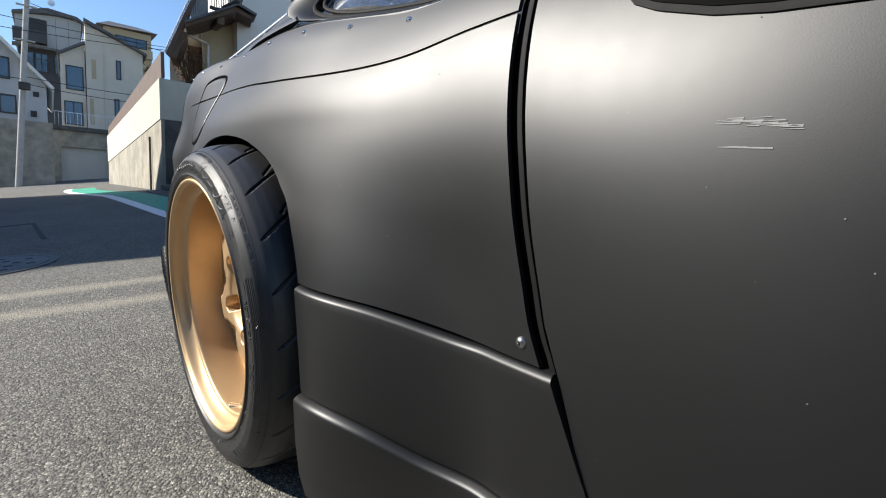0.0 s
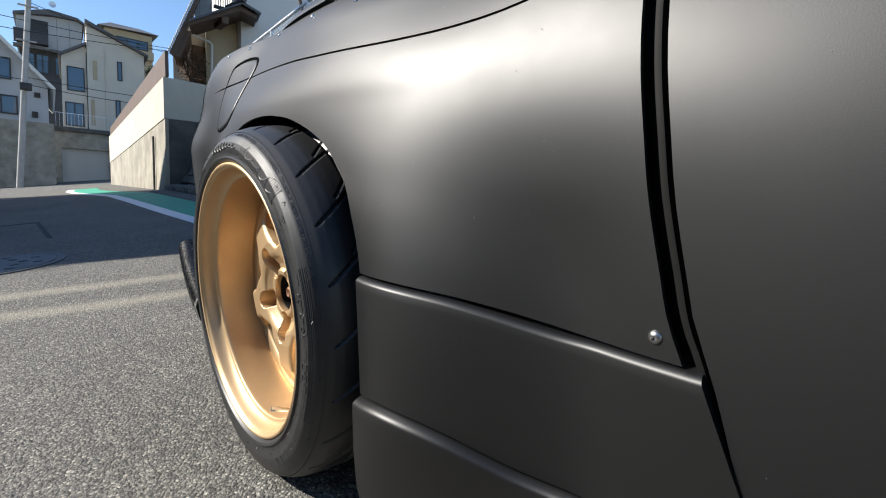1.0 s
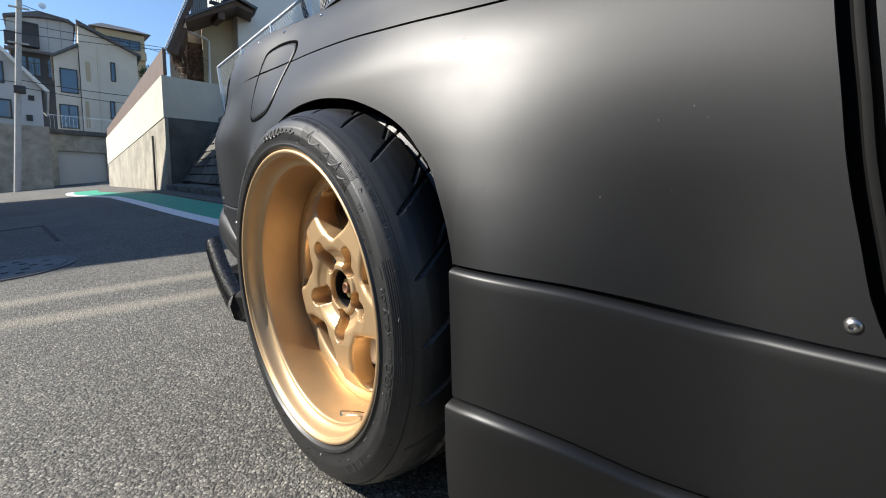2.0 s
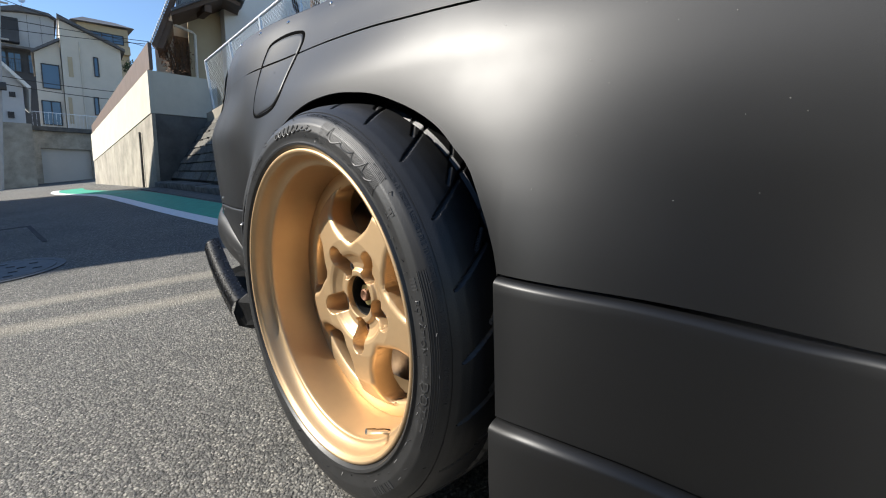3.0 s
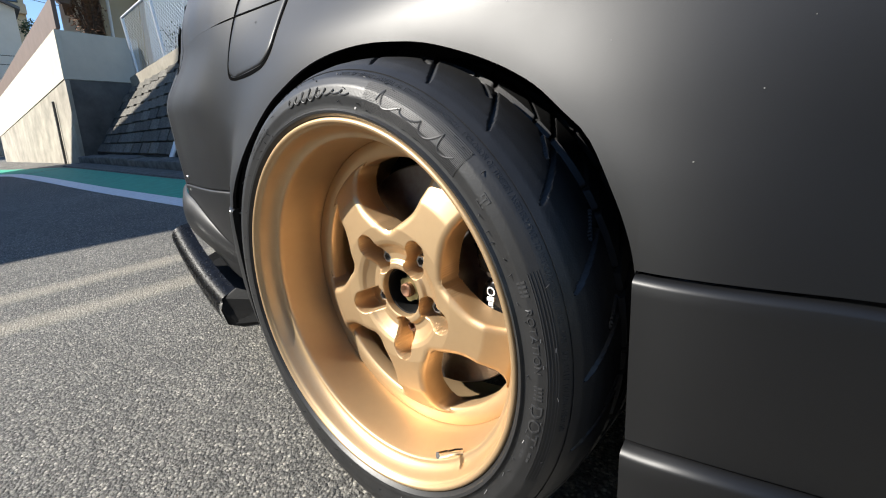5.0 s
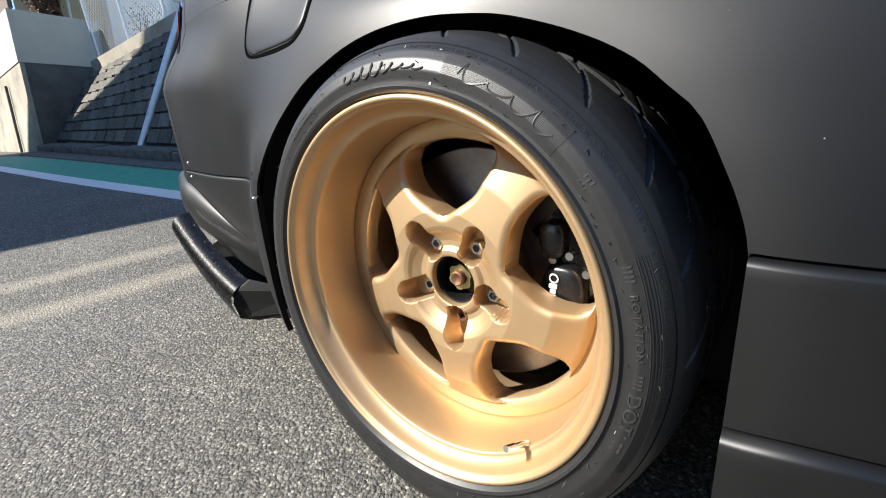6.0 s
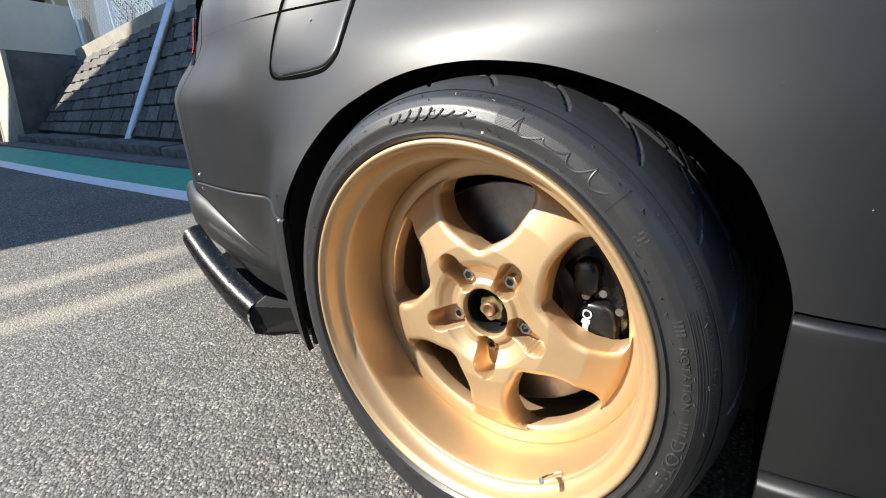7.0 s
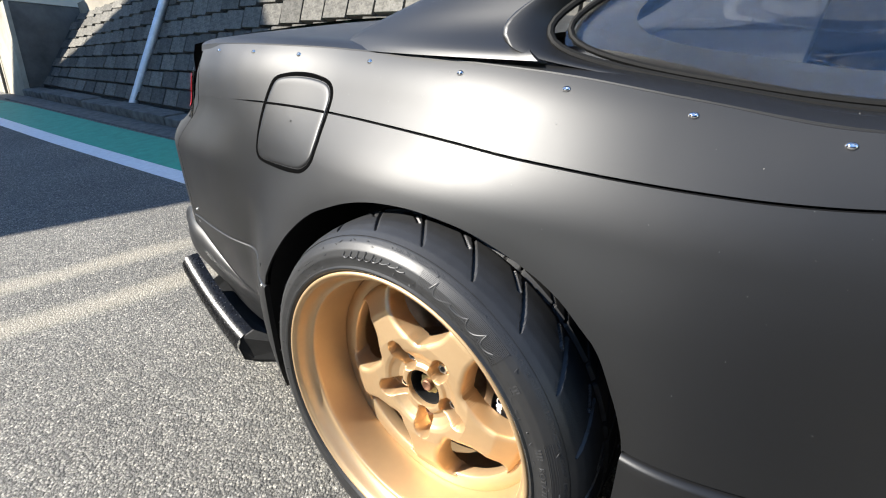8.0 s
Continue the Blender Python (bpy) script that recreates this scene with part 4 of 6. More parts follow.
bm = bmesh.new()
grid_mesh(bm, [deck_row(y)[:5] for y in np.linspace(-2.0, 0.02, 60)])
belt = part("belt_line", bm, "paint", car, "satin black belt moulding below the windows")


def glass_x(z, z0=0.895):
    return 0.252 + 0.25 * (z - 0.895) / 0.345 + 0.10 * max(0, z - 0.895) ** 2


def win_rear(z):
    return float(np.interp(z, [0.845, 0.868, 0.880, 0.895, 0.916, 0.949, 1.015, 1.115, 1.22], [-0.185, -0.149, -0.139, -0.140, -0.160, -0.215, -0.335, -0.560, -0.780]))


def pil_rear(z):
    return float(np.interp(z, [0.855, 0.880, 0.910, 0.958, 1.03, 1.13, 1.22], [0.30, 0.28, 0.21, 0.09, -0.11, -0.40, -0.64]))


bm = bmesh.new()
P = []
for z in np.r_[np.linspace(0.858, 0.96, 20), np.linspace(0.97, 1.235, 16)]:
    a, b = win_rear(z) + 0.034, pil_rear(z)
    row = []
    for f in np.linspace(0, 1, 18):
        y = a + (b - a) * f
        cup = 0.030 * math.exp(-((z - 0.862) / 0.022) ** 2)
        x = glass_x(z) - 0.012 - cup * (1 - f) + 0.05 * f**3
        row.append((x, y, z))
    P.append([(row[0][0] + 0.03, row[0][1] - 0.004, z)] + row + [(row[-1][0] + 0.03, row[-1][1], z)])
grid_mesh(bm, P)
pillar = part("rear_pillar", bm, "paint", car, "satin black pillar sweeping into the rear deck")
# black rubber trim round the quarter glass, in two beads
def relax(pts, n, passes):
    """Evenly spaced points along a softened line."""
    pts = np.array([tuple(p) for p in pts], float)
    s = np.r_[0, np.cumsum(np.linalg.norm(np.diff(pts, axis=0), axis=1))]
    u = np.linspace(0, s[-1], n)
    out = np.stack([np.interp(u, s, pts[:, k]) for k in range(3)], 1)
    for _ in range(passes):
        out[1:-1] = 0.25 * out[:-2] + 0.5 * out[1:-1] + 0.25 * out[2:]
    return out


def outline(off, drop, inset):
    """Round the quarter glass at a distance, from the roof down and forward along the belt."""
    pts = [(glass_x(z) - inset, win_rear(z) + off, z) for z in np.linspace(1.235, 0.900, 26)]
    for k in range(1, 7):
        z = 0.900 - 0.024 * k / 6 - drop * k / 6
        pts.append((glass_x(0.870) - inset, win_rear(0.880) + off * (1 - 0.25 * k * k / 36) - 0.012 * k * k / 36, z))
    for y in np.linspace(-0.245, -1.9, 26):
        pts.append((float(side_x(y, top_z(y))) + 0.049 - inset * 0.6, y, top_z(y) + 0.018 - drop))
    return relax(pts, 150, 8)


for off, rad, drop, inset in ((0.030, 0.0050, 0.007, 0.014), (0.005, 0.0042, 0.0, 0.008)):
    part("window_trim", tube(outline(off, drop, inset), rad, 8), "seal", car, "black rubber window trim")
# the rounded flange between trim and pillar
out_c, in_c = outline(0.088, 0.012, 0.046), outline(0.034, 0.008, 0.012)
bm = bmesh.new()
rows = []
for i in range(150):
    a, b = Vector(in_c[i]), Vector(out_c[i])
    rows.append([a.lerp(b, f) + Vector((-0.0060 * math.sin(math.pi * min(1, 0.12 + 0.88 * f)) ** 0.8 + 0.006 * (f > 0.97) - 0.001, 0, 0.002 * math.sin(math.pi * f))) for f in np.linspace(0, 1, 12)])
grid_mesh(bm, rows)
part("window_flange", bm, "paint", car, "rounded satin black window flange", sharp=80)


def pane_grid(front=-1.75):
    P = []
    for k, fr in enumerate(np.linspace(0, 1, 22)):
        row = []
        for f in np.linspace(0, 1, 30):
            y_b = win_rear(0.870) + (front - win_rear(0.870)) * f
            zb = top_z(y_b) + 0.018 if f > 0 else 0.873
            zb = zb + (0.873 - zb) * (1 - smoothstep(f / 0.12))
            z = zb + (1.225 - zb) * fr
            y = win_rear(z) + (front + 0.55 * fr - win_rear(z)) * f
            x = glass_x(z) - 0.004 + 0.004 * math.sin(math.pi * f)
            xb = float(side_x(y_b, top_z(y_b))) + 0.053
            x = x + (xb - glass_x(zb)) * (1 - fr) * smoothstep(f / 0.12)
            row.append(Vector((float(x), float(y), float(z))))
        P.append(row)
    return P


PG = pane_grid()
bm = bmesh.new()
grid_mesh(bm, PG)
bmesh.ops.solidify(bm, geom=bm.faces[:], thickness=-0.004)
pane = part("side_window", bm, "glass", car, "clear side window pane")
pane.visible_shadow = False
# black printed border inside the pane
def pane_x(y, z, front=-1.75):
    f = 0.3
    for _ in range(8):
        y_b = win_rear(0.870) + (front - win_rear(0.870)) * f
        zb = top_z(y_b) + 0.018
        zb = zb + (0.873 - zb) * (1 - float(smoothstep(f / 0.12)))
        fr = min(1.0, max(0.0, (z - zb) / (1.225 - zb)))
        f = min(1.0, max(0.0, (y - win_rear(z)) / (front + 0.55 * fr - win_rear(z))))
    xb = float(side_x(y_b, top_z(y_b))) + 0.053
    return glass_x(z) - 0.004 + 0.004 * math.sin(math.pi * f) + (xb - glass_x(zb)) * (1 - fr) * float(smoothstep(f / 0.12)), zb


zs_in = np.linspace(1.20, 0.920, 18)
inner = [(0.0, win_rear(z) - 0.052 + 0.012 * (z - 0.920) / 0.25, z) for z in zs_in]
inner += [(0.0, -0.207, 0.903), (0.0, -0.219, 0.891), (0.0, -0.245, 0.883)]
inner += [(0.0, y, top_z(y) + 0.018 + 0.026) for y in np.linspace(-0.295, -1.70, 26)]
outer = [(0.0, win_rear(z), z) for z in np.linspace(1.22, 0.890, 18)] + [(0.0, win_rear(0.877) - 0.004, 0.877), (0.0, -0.157, 0.872), (0.0, -0.185, 0.869)]
outer += [(0.0, y, top_z(y) + 0.019) for y in np.linspace(-0.245, -1.74, 26)]
inner, outer = relax(inner, 120, 4), relax(outer, 120, 2)
bm = bmesh.new()
rows = []
for p, q in zip(outer, inner):
    row = []
    for f in np.linspace(0, 1, 6):
        y, z = p[1] + (q[1] - p[1]) * f, p[2] + (q[2] - p[2]) * f
        row.append((pane_x(y, z)[0] + 0.0065, y, z))
    rows.append(row)
grid_mesh(bm, rows)
border = part("window_border", bm, "seal", car, "black printed window border")
# roof, rear window, cabin
bm = bmesh.new()
grid_mesh(bm, [[(glass_x(1.235) - 0.01, y, 1.228), (glass_x(1.235) + 0.03, y, 1.25), (0.75, y, 1.262), (CX, y, 1.266), (2 * CX - 0.75, y, 1.262), (2 * CX - glass_x(1.235) - 0.03, y, 1.25), (2 * CX - glass_x(1.235) + 0.01, y, 1.228)] for y in np.linspace(-0.64, -1.55, 12)])
part("roof", bm, "paint", car, "satin black roof")


def sloped_pane(y0, z0, x0, y1, z1, x1):
    bm = bmesh.new()
    rows = []
    for f in np.linspace(0, 1, 10):
        y, z, xi = y0 + (y1 - y0) * f, z0 + (z1 - z0) * f, x0 + (x1 - x0) * f
        rows.append([(xi + (2 * CX - 2 * xi) * g, y, z + 0.03 * math.sin(math.pi * g)) for g in np.linspace(0, 1, 12)])
    grid_mesh(bm, rows)
    bmesh.ops.solidify(bm, geom=bm.faces[:], thickness=0.004)
    return bm


rw = part("rear_window", sloped_pane(0.24, 0.905, 0.33, -0.66, 1.235, 0.52), "glass", car, "clear rear window")
rw.visible_shadow = False
ws = part("windscreen", sloped_pane(-2.15, 0.89, 0.34, -1.52, 1.235, 0.52), "glass", car, "clear windscreen")
ws.visible_shadow = False
part("cabin_floor", box((0.35, -2.0, 0.22), (1.61, -0.35, 0.30), 0.02), "cabin", car)
part("parcel_shelf", box((0.36, -0.40, 0.80), (1.60, 0.24, 0.83), 0.01), "cabin", car, "black parcel shelf")
for cx in (0.68, 1.28):
    bm = box((cx - 0.24, -1.28, 0.30), (cx + 0.24, -0.80, 0.48), 0.05)
    seat = part("seat", bm, "cabin", car, "dark bucket seat")
    bm = prism([(cx - 0.22, -0.82, 0.45), (cx - 0.22, -0.72, 0.45), (cx - 0.22, -0.56, 1.02), (cx - 0.22, -0.64, 1.04)], (0.44, 0, 0))
    bmesh.ops.bevel(bm, geom=bm.edges[:], offset=0.03, segments=3, affect="EDGES", profile=0.5)
    part("seat_back", bm, "cabin", seat)
# rear strut bar of the cabin and belt
part("cage_bar", tube([(0.42, -0.15, 0.86), (0.60, -0.30, 0.98), (1.40, -0.42, 1.10), (1.52, -0.45, 1.12)], 0.019, 10), "cabin", car, "dark cage bar behind the seats")

# far flank
for name in ("quarter_panel", "shoulder_panel", "rear_bumper", "bumper_side", "side_skirt", "skirt_extension", "door", "door_sill", "trunk_deck", "belt_line", "rear_pillar", "side_window", "window_border"):
    src = [o for o in car.children if o.name == name][0]
    m = mirror(src)
    if name == "side_window":
        m.visible_shadow = False
# tail and front closing panels
bm = bmesh.new()
rows = []
for z, y in ((0.27, TAIL - 0.004), (0.40, TAIL - 0.002), (0.55, TAIL - 0.002), (0.640, TAIL - 0.01), (0.655, TAIL - 0.04), (0.668, 0.96), (0.74, 0.915), (0.82, 0.90), (0.850, 0.88), (0.862, 0.80)):
    xa = 0.355 if z < 0.65 else 0.31
    rows.append([(x, y + 0.05 * math.sin(math.pi * (x - xa) / (2 * CX - 2 * xa)), z + 0.03 * (z > 0.84) * math.sin(math.pi * (x - xa) / (2 * CX - 2 * xa))) for x in np.linspace(xa, 2 * CX - xa, 16)])
grid_mesh(bm, rows)
part("tail_panel", bm, "paint", car, "satin black tail panel")
part("underfloor", box((0.20, -3.0, 0.14), (1.76, -0.42, 0.20), 0.02), "plastic", car)
part("rear_floor", box((0.36, -0.45, 0.34), (1.60, 1.0, 0.38), 0.02), "plastic", car)
# front fenders, bonnet and nose
usf = np.linspace(-3.35, -2.02, 70)


def front_low(u):
    q = 1 - ((u - AXLE) / 0.365) ** 2
    return max(0.20, 0.33 + 0.354 * math.sqrt(q)) if q > 0 else 0.20


bm = panel(bmesh.new(), usf, front_low, lambda u: 0.83 - 0.12 * max(0, (-2.5 - u)), np.linspace(0, 1, 14), 0.01)
mirror(part("front_fender", bm, "paint", car, "satin black front fender"))
bm = bmesh.new()
grid_mesh(bm, [[(float(side_x(y, 0.82)) + f * (2 * CX - 2 * float(side_x(y, 0.82))), y, 0.835 + 0.06 * math.sin(math.pi * f) - 0.12 * max(0, -2.5 - y)) for f in np.linspace(0, 1, 14)] for y in np.linspace(-3.35, -2.02, 20)])
part("bonnet", bm, "paint", car, "satin black bonnet")
bm = bmesh.new()
grid_mesh(bm, [[(float(side_x(-3.35, 0.6)) + f * (2 * CX - 2 * float(side_x(-3.35, 0.6))), -3.34 - 0.10 * math.sin(math.pi * f), z) for f in np.linspace(0, 1, 14)] for z in (0.15, 0.4, 0.74)])
part("front_bumper", bm, "paint", car, "satin black front bumper")

# rivets on the fender top
for y in (0.669, 0.520, 0.379, 0.185, -0.014, -0.176, -0.321, -0.459, -0.60):
    z = float(rivet_z(y))
    x = float(side_x(y, z))
    e = 0.004
    ny = (float(side_x(y + e, z)) - float(side_x(y - e, z))) / (2 * e)
    nz = (float(side_x(y, z + e)) - float(side_x(y, z - e))) / (2 * e)
    nrm = Vector((-1, ny, nz)).normalized()
    bm = bmesh.new()
    m = Matrix.Translation((x, y, z)) @ nrm.to_track_quat("Z", "Y").to_matrix().to_4x4()
    rows = []
    for k in range(16):
        a = 2 * math.pi * k / 16
        rows.append([m @ Vector((r * math.cos(a), 0.8 * r * math.sin(a), h)) for r, h in ((0.0054, -0.001), (0.0051, 0.0008), (0.0040, 0.0021), (0.0023, 0.0028), (0.0020, 0.0017), (0.0, 0.0015))])
    grid_mesh(bm, rows, closed_u=True)
    part("rivet", bm, "chrome", car, "bright domed rivet")


def screw_at(y, z, r=0.0075, lift=0.0):
    x = float(side_x(y, z)) - lift
    bm = revolve([(r * 1.15, x + 0.004), (r * 1.15, x - 0.0006), (r * 0.95, x - 0.0022), (r * 0.6, x - 0.0036), (r * 0.42, x - 0.0038), (r * 0.40, x - 0.0012), (0.0, x - 0.0010)], 18)
    for v in bm.verts:
        v.co.y += y
        v.co.z += z
    return bm


part("screw", screw_at(-0.701, 0.439, 0.0056), "steel", car, "button-head steel screw")
for y, z in ((0.385, 0.425), (0.866, 0.438), (0.866, 0.404)):
    part("screw", screw_at(y, z, 0.0042), "steel", car, "small steel bumper screw")

# fuel lid
LID = [(0.423, 0.803), (0.390, 0.810), (0.354, 0.812), (0.312, 0.810), (0.276, 0.803), (0.260, 0.786), (0.258, 0.758), (0.258, 0.733), (0.258, 0.712), (0.263, 0.686), (0.288, 0.668), (0.325, 0.662), (0.375, 0.658), (0.430, 0.655), (0.456, 0.658), (0.466, 0.670), (0.464, 0.690), (0.458, 0.716), (0.449, 0.750), (0.437, 0.784)]


def closed_curve(knots, n):
    out, m = [], len(knots)
    for i in range(n):
        t = i * m / n
        k, f = int(t), t - int(t)
        p = [Vector((*knots[(k + d) % m], 0)) for d in (-1, 0, 1, 2)]
        q = 0.5 * ((2 * p[1]) + (p[2] - p[0]) * f + (2 * p[0] - 5 * p[1] + 4 * p[2] - p[3]) * f * f + (3 * p[1] - p[0] - 3 * p[2] + p[3]) * f**3)
        out.append((q.x, q.y))
    return out


lid_c = Vector((0.352, 0.738, 0))


def lid_ring(scale_by, dx):
    pts = []
    for y, z in closed_curve(LID, 96):
        v = Vector((y, z, 0)) - lid_c
        v = v * (1 + scale_by / v.length)
        y2, z2 = lid_c.x + v.x, lid_c.y + v.y
        pts.append((float(side_x(y2, z2)) + dx, y2, z2))
    return pts


def lid_fill(fr):
    pts = []
    for y, z in closed_curve(LID, 96):
        y2, z2 = lid_c.x + (y - lid_c.x) * fr, lid_c.y + (z - lid_c.y) * fr
        pts.append((float(side_x(y2, z2)) - 0.0024, y2, z2))
    return pts


bm = bmesh.new()
rings = [lid_ring(-0.0005, 0.006), lid_ring(-0.0008, 0.0005), lid_ring(-0.0026, -0.0018)] + [lid_fill(fr) for fr in (0.93, 0.84, 0.72, 0.6, 0.45, 0.3, 0.15, 0.02)]
grid_mesh(bm, [list(r) for r in zip(*rings)], closed_u=True)
bmesh.ops.remove_doubles(bm, verts=bm.verts, dist=0.0001)
lid = part("fuel_lid", bm, "paint", car, "satin black fuel filler lid", sharp=60)
# raised black ring: the gap's shade is put into its colour
bm = bmesh.new()
rings = [lid_ring(0.0078, 0.004), lid_ring(0.0072, -0.0010), lid_ring(0.004, -0.0014), lid_ring(0.0002, -0.0010), lid_ring(-0.001, 0.004)]
grid_mesh(bm, [list(r) for r in zip(*rings)], closed_u=True)
part("lid_gap", bm, "gap", car, "black ring painted as the shade in the fuel lid's gap")
# black strip on the lid, painted as the crease's shade
bm = bmesh.new()
grid_mesh(bm, [[(float(side_x(y, crease_z(y) + dz)) - dx, y, float(crease_z(y)) + dz) for dz, dx in ((-0.0022, 0.0015), (-0.0016, 0.0034), (0.0016, 0.0034), (0.0022, 0.0015))] for y in np.linspace(0.262, 0.446, 24)])
part("lid_crease", bm, "gap", lid)

# tail lamp
def lamp_grid(y0, y1, zb, zt, lift):
    rows = []
    for f in np.linspace(0, 1, 12):
        y = y0 + (y1 - y0) * f
        rows.append([(float(side_x(min(y, 0.905), z)) - lift + 0.035 * f * f + 0.6 * max(0, y - 0.905), y, z) for z in np.linspace(zb - 0.010 * f, zt - 0.035 * f, 8)])
    return rows


bm = bmesh.new()
grid_mesh(bm, lamp_grid(0.808, 0.935, 0.690, 0.805, 0.002))
bmesh.ops.solidify(bm, geom=bm.faces[:], thickness=0.02)
lamp = part("tail_lamp", bm, "gloss", car, "dark-rimmed tail lamp")
bm = bmesh.new()
grid_mesh(bm, lamp_grid(0.824, 0.93, 0.715, 0.790, 0.0045))
part("lens", bm, "tail_red", lamp, "red lens")

# lower corner: a raised blister on the bumper and the black aero fin
bm = bmesh.new()
rows = []
for y in np.linspace(0.56, 1.045, 40):
    k = float(smoothstep((y - 0.56) / 0.36)) * math.sqrt(max(0.0, 1 - max(0.0, (y - 0.985) / 0.06) ** 2))
    zc = 0.262 + 0.085 * (y - 0.56) / 0.48
    row = []
    for a in np.linspace(-1.3, 1.45, 16):
        z = zc + 0.064 * math.sin(a) * (0.35 + 0.65 * k)
        row.append((float(side_x(min(y, 1.0), z)) - 0.0012 - 0.028 * k * max(0.0, math.cos(a)) ** 1.3, y, z))
    rows.append(row)
grid_mesh(bm, rows)
part("bumper_blister", bm, "paint", car, "satin black flared bumper lip")


def fin_point(f, u):
    """f along the fin from the wheel to the tail, u across its section."""
    y = 0.572 + 0.30 * f
    x = 0.078 + 0.035 * f + 0.020 * f * f
    z = 0.132 + 0.085 * f + 0.035 * f * f
    sec = [(0.000, 0.0), (-0.006, 0.020), (-0.009, 0.040), (-0.006, 0.058), (0.003, 0.071), (0.016, 0.078), (0.032, 0.080)]
    i = u * (len(sec) - 1)
    ks = list(range(len(sec)))
    dx, dz = float(catmull(i, ks, [p[0] for p in sec])), float(catmull(i, ks, [p[1] for p in sec]))
    h = 1.0 - 0.12 * f
    return (x + dx, y - dx * 0.5, z + dz * h)


bm = bmesh.new()
grid_mesh(bm, [[fin_point(f, u) for u in np.linspace(0, 1, 25)] for f in np.linspace(0, 1, 30)])
bmesh.ops.solidify(bm, geom=bm.faces[:], thickness=0.005)
fin = part("aero_fin", bm, "gloss", car, "gloss black curved aero fin")
bm = prism([(0.080, 0.574, 0.134), (0.074, 0.575, 0.172), (0.084, 0.570, 0.200), (0.105, 0.545, 0.222), (0.15, 0.42, 0.20), (0.15, 0.40, 0.160), (0.10, 0.54, 0.128)], (0.0, 0.005, 0.0))
part("fin_end", bm, "plastic", fin, "gloss black fin end plate", smooth=False)
bm = prism([(0.095, 0.57, 0.130), (0.16, 0.36, 0.145), (0.42, 0.36, 0.145), (0.42, 1.00, 0.21), (0.16, 0.86, 0.205)], (0, 0, 0.006))
part("diffuser_floor", bm, "plastic", car, "black diffuser floor", smooth=False)

# door handle over a raised black sheet, painted as the shade in its gap
def handle_low(y):
    return float(np.interp(y, [-1.02, -0.941, -0.883, -0.845, -0.80, -0.778, -0.765], [0.716, 0.719, 0.723, 0.729, 0.742, 0.752, 0.766]))


def handle_high(y):
    return handle_low(y) + float(np.interp(y, [-1.02, -0.95, -0.80, -0.765], [0.030, 0.036, 0.045, 0.02]))


rows, rows2 = [], []
for y in np.linspace(-1.02, -0.765, 40):
    a, b = handle_low(y), handle_high(y)
    rows.append([(float(side_x(y, a + (b - a) * f)) - dx, y, a + (b - a) * f) for f, dx in ((0, -0.004), (0.02, 0.003), (0.12, 0.0075), (0.5, 0.010), (0.9, 0.0075), (1, -0.004))])
    rows2.append([(float(side_x(y, z)) - dx, y, z) for z, dx in ((a - 0.0065, -0.002), (a - 0.0055, 0.0016), (a - 0.002, 0.0022), (b + 0.002, 0.0018), (b + 0.003, -0.002))])
bm = bmesh.new()
grid_mesh(bm, rows)
handle = part("door_handle", bm, "paint", car, "satin black flap door handle")
bm = bmesh.new()
grid_mesh(bm, rows2)
part("handle_gap", bm, "seal", handle, "black sheet painted as the handle's gap shade")


# the other three wheels share the meshes of the first
for x, y, turn in ((0.0, AXLE, 0), (2 * CX, 0.0, 180), (2 * CX, AXLE, 180)):
    other = new("wheel")
    other.parent = car
    other.matrix_local = Matrix.Translation((x, y, 0.340)) @ pose(0, 0, 0, 0, 2.4 if not turn else 0, turn)
    other.empty_display_size = 0.1
    tagged(other, "bronze gold five-spoke deep-dish wheel with a black tyre")
    for src in hub.children:
        if src.name in ("tyre", "rim", "spoke_disc", "spoke_ring", "hub_face"):
            o = new(src.name, src.data)
            o.parent = other


# ---- the bank: galvanised pole, fence ----
bm = tube([(1.93, 5.28, 0.06), (2.60, 5.02, 1.36)], 0.042, 14)
leaning = street(link("drain_pole", bm, "galv"))
tagged(leaning, "pale galvanised pipe leaning along the block bank", "pipe")
part("pole_clamp", tube([(2.60, 5.02, 1.36), (2.68, 4.99, 1.43)], 0.046, 12), "galv", leaning, "pipe elbow at the coping")

fence = street(new("chain_link_fence"))
tagged(fence, "pale blue-grey steel chain-link fence on the coping", "fence")
FY = [7.66 - 1.02 * i for i in range(12)]
FX = 2.74


def fence_z(y):
    return cap_z(y) + 0.12


for y in FY:
    part("post", tube([(FX, y, fence_z(y) - 0.02), (FX, y, fence_z(y) + 0.80)], 0.022, 8), "galv", fence)
for dz, name in ((0.80, "top_rail"), (0.04, "bottom_rail")):
    part(name, tube([(FX, y, fence_z(y) + dz) for y in FY], 0.017, 8), "galv", fence)
bm = bmesh.new()
w = 0.0022


def wire(p, q):
    d = Vector(q) - Vector(p)
    n = Vector((1, 0, 0))
    s = d.cross(n).normalized() * w
    a, b = Vector(p), Vector(q)
    v = [bm.verts.new(c) for c in (a - s, b - s, b + s, a + s)]
    bm.faces.new(v)
    v2 = [bm.verts.new(c + Vector((w, 0, 0))) for c in (a, b)]
    bm.faces.new((v[0], v[1], v2[1], v2[0]))


H, PITCH = 0.74, 0.062
y = FY[-1]
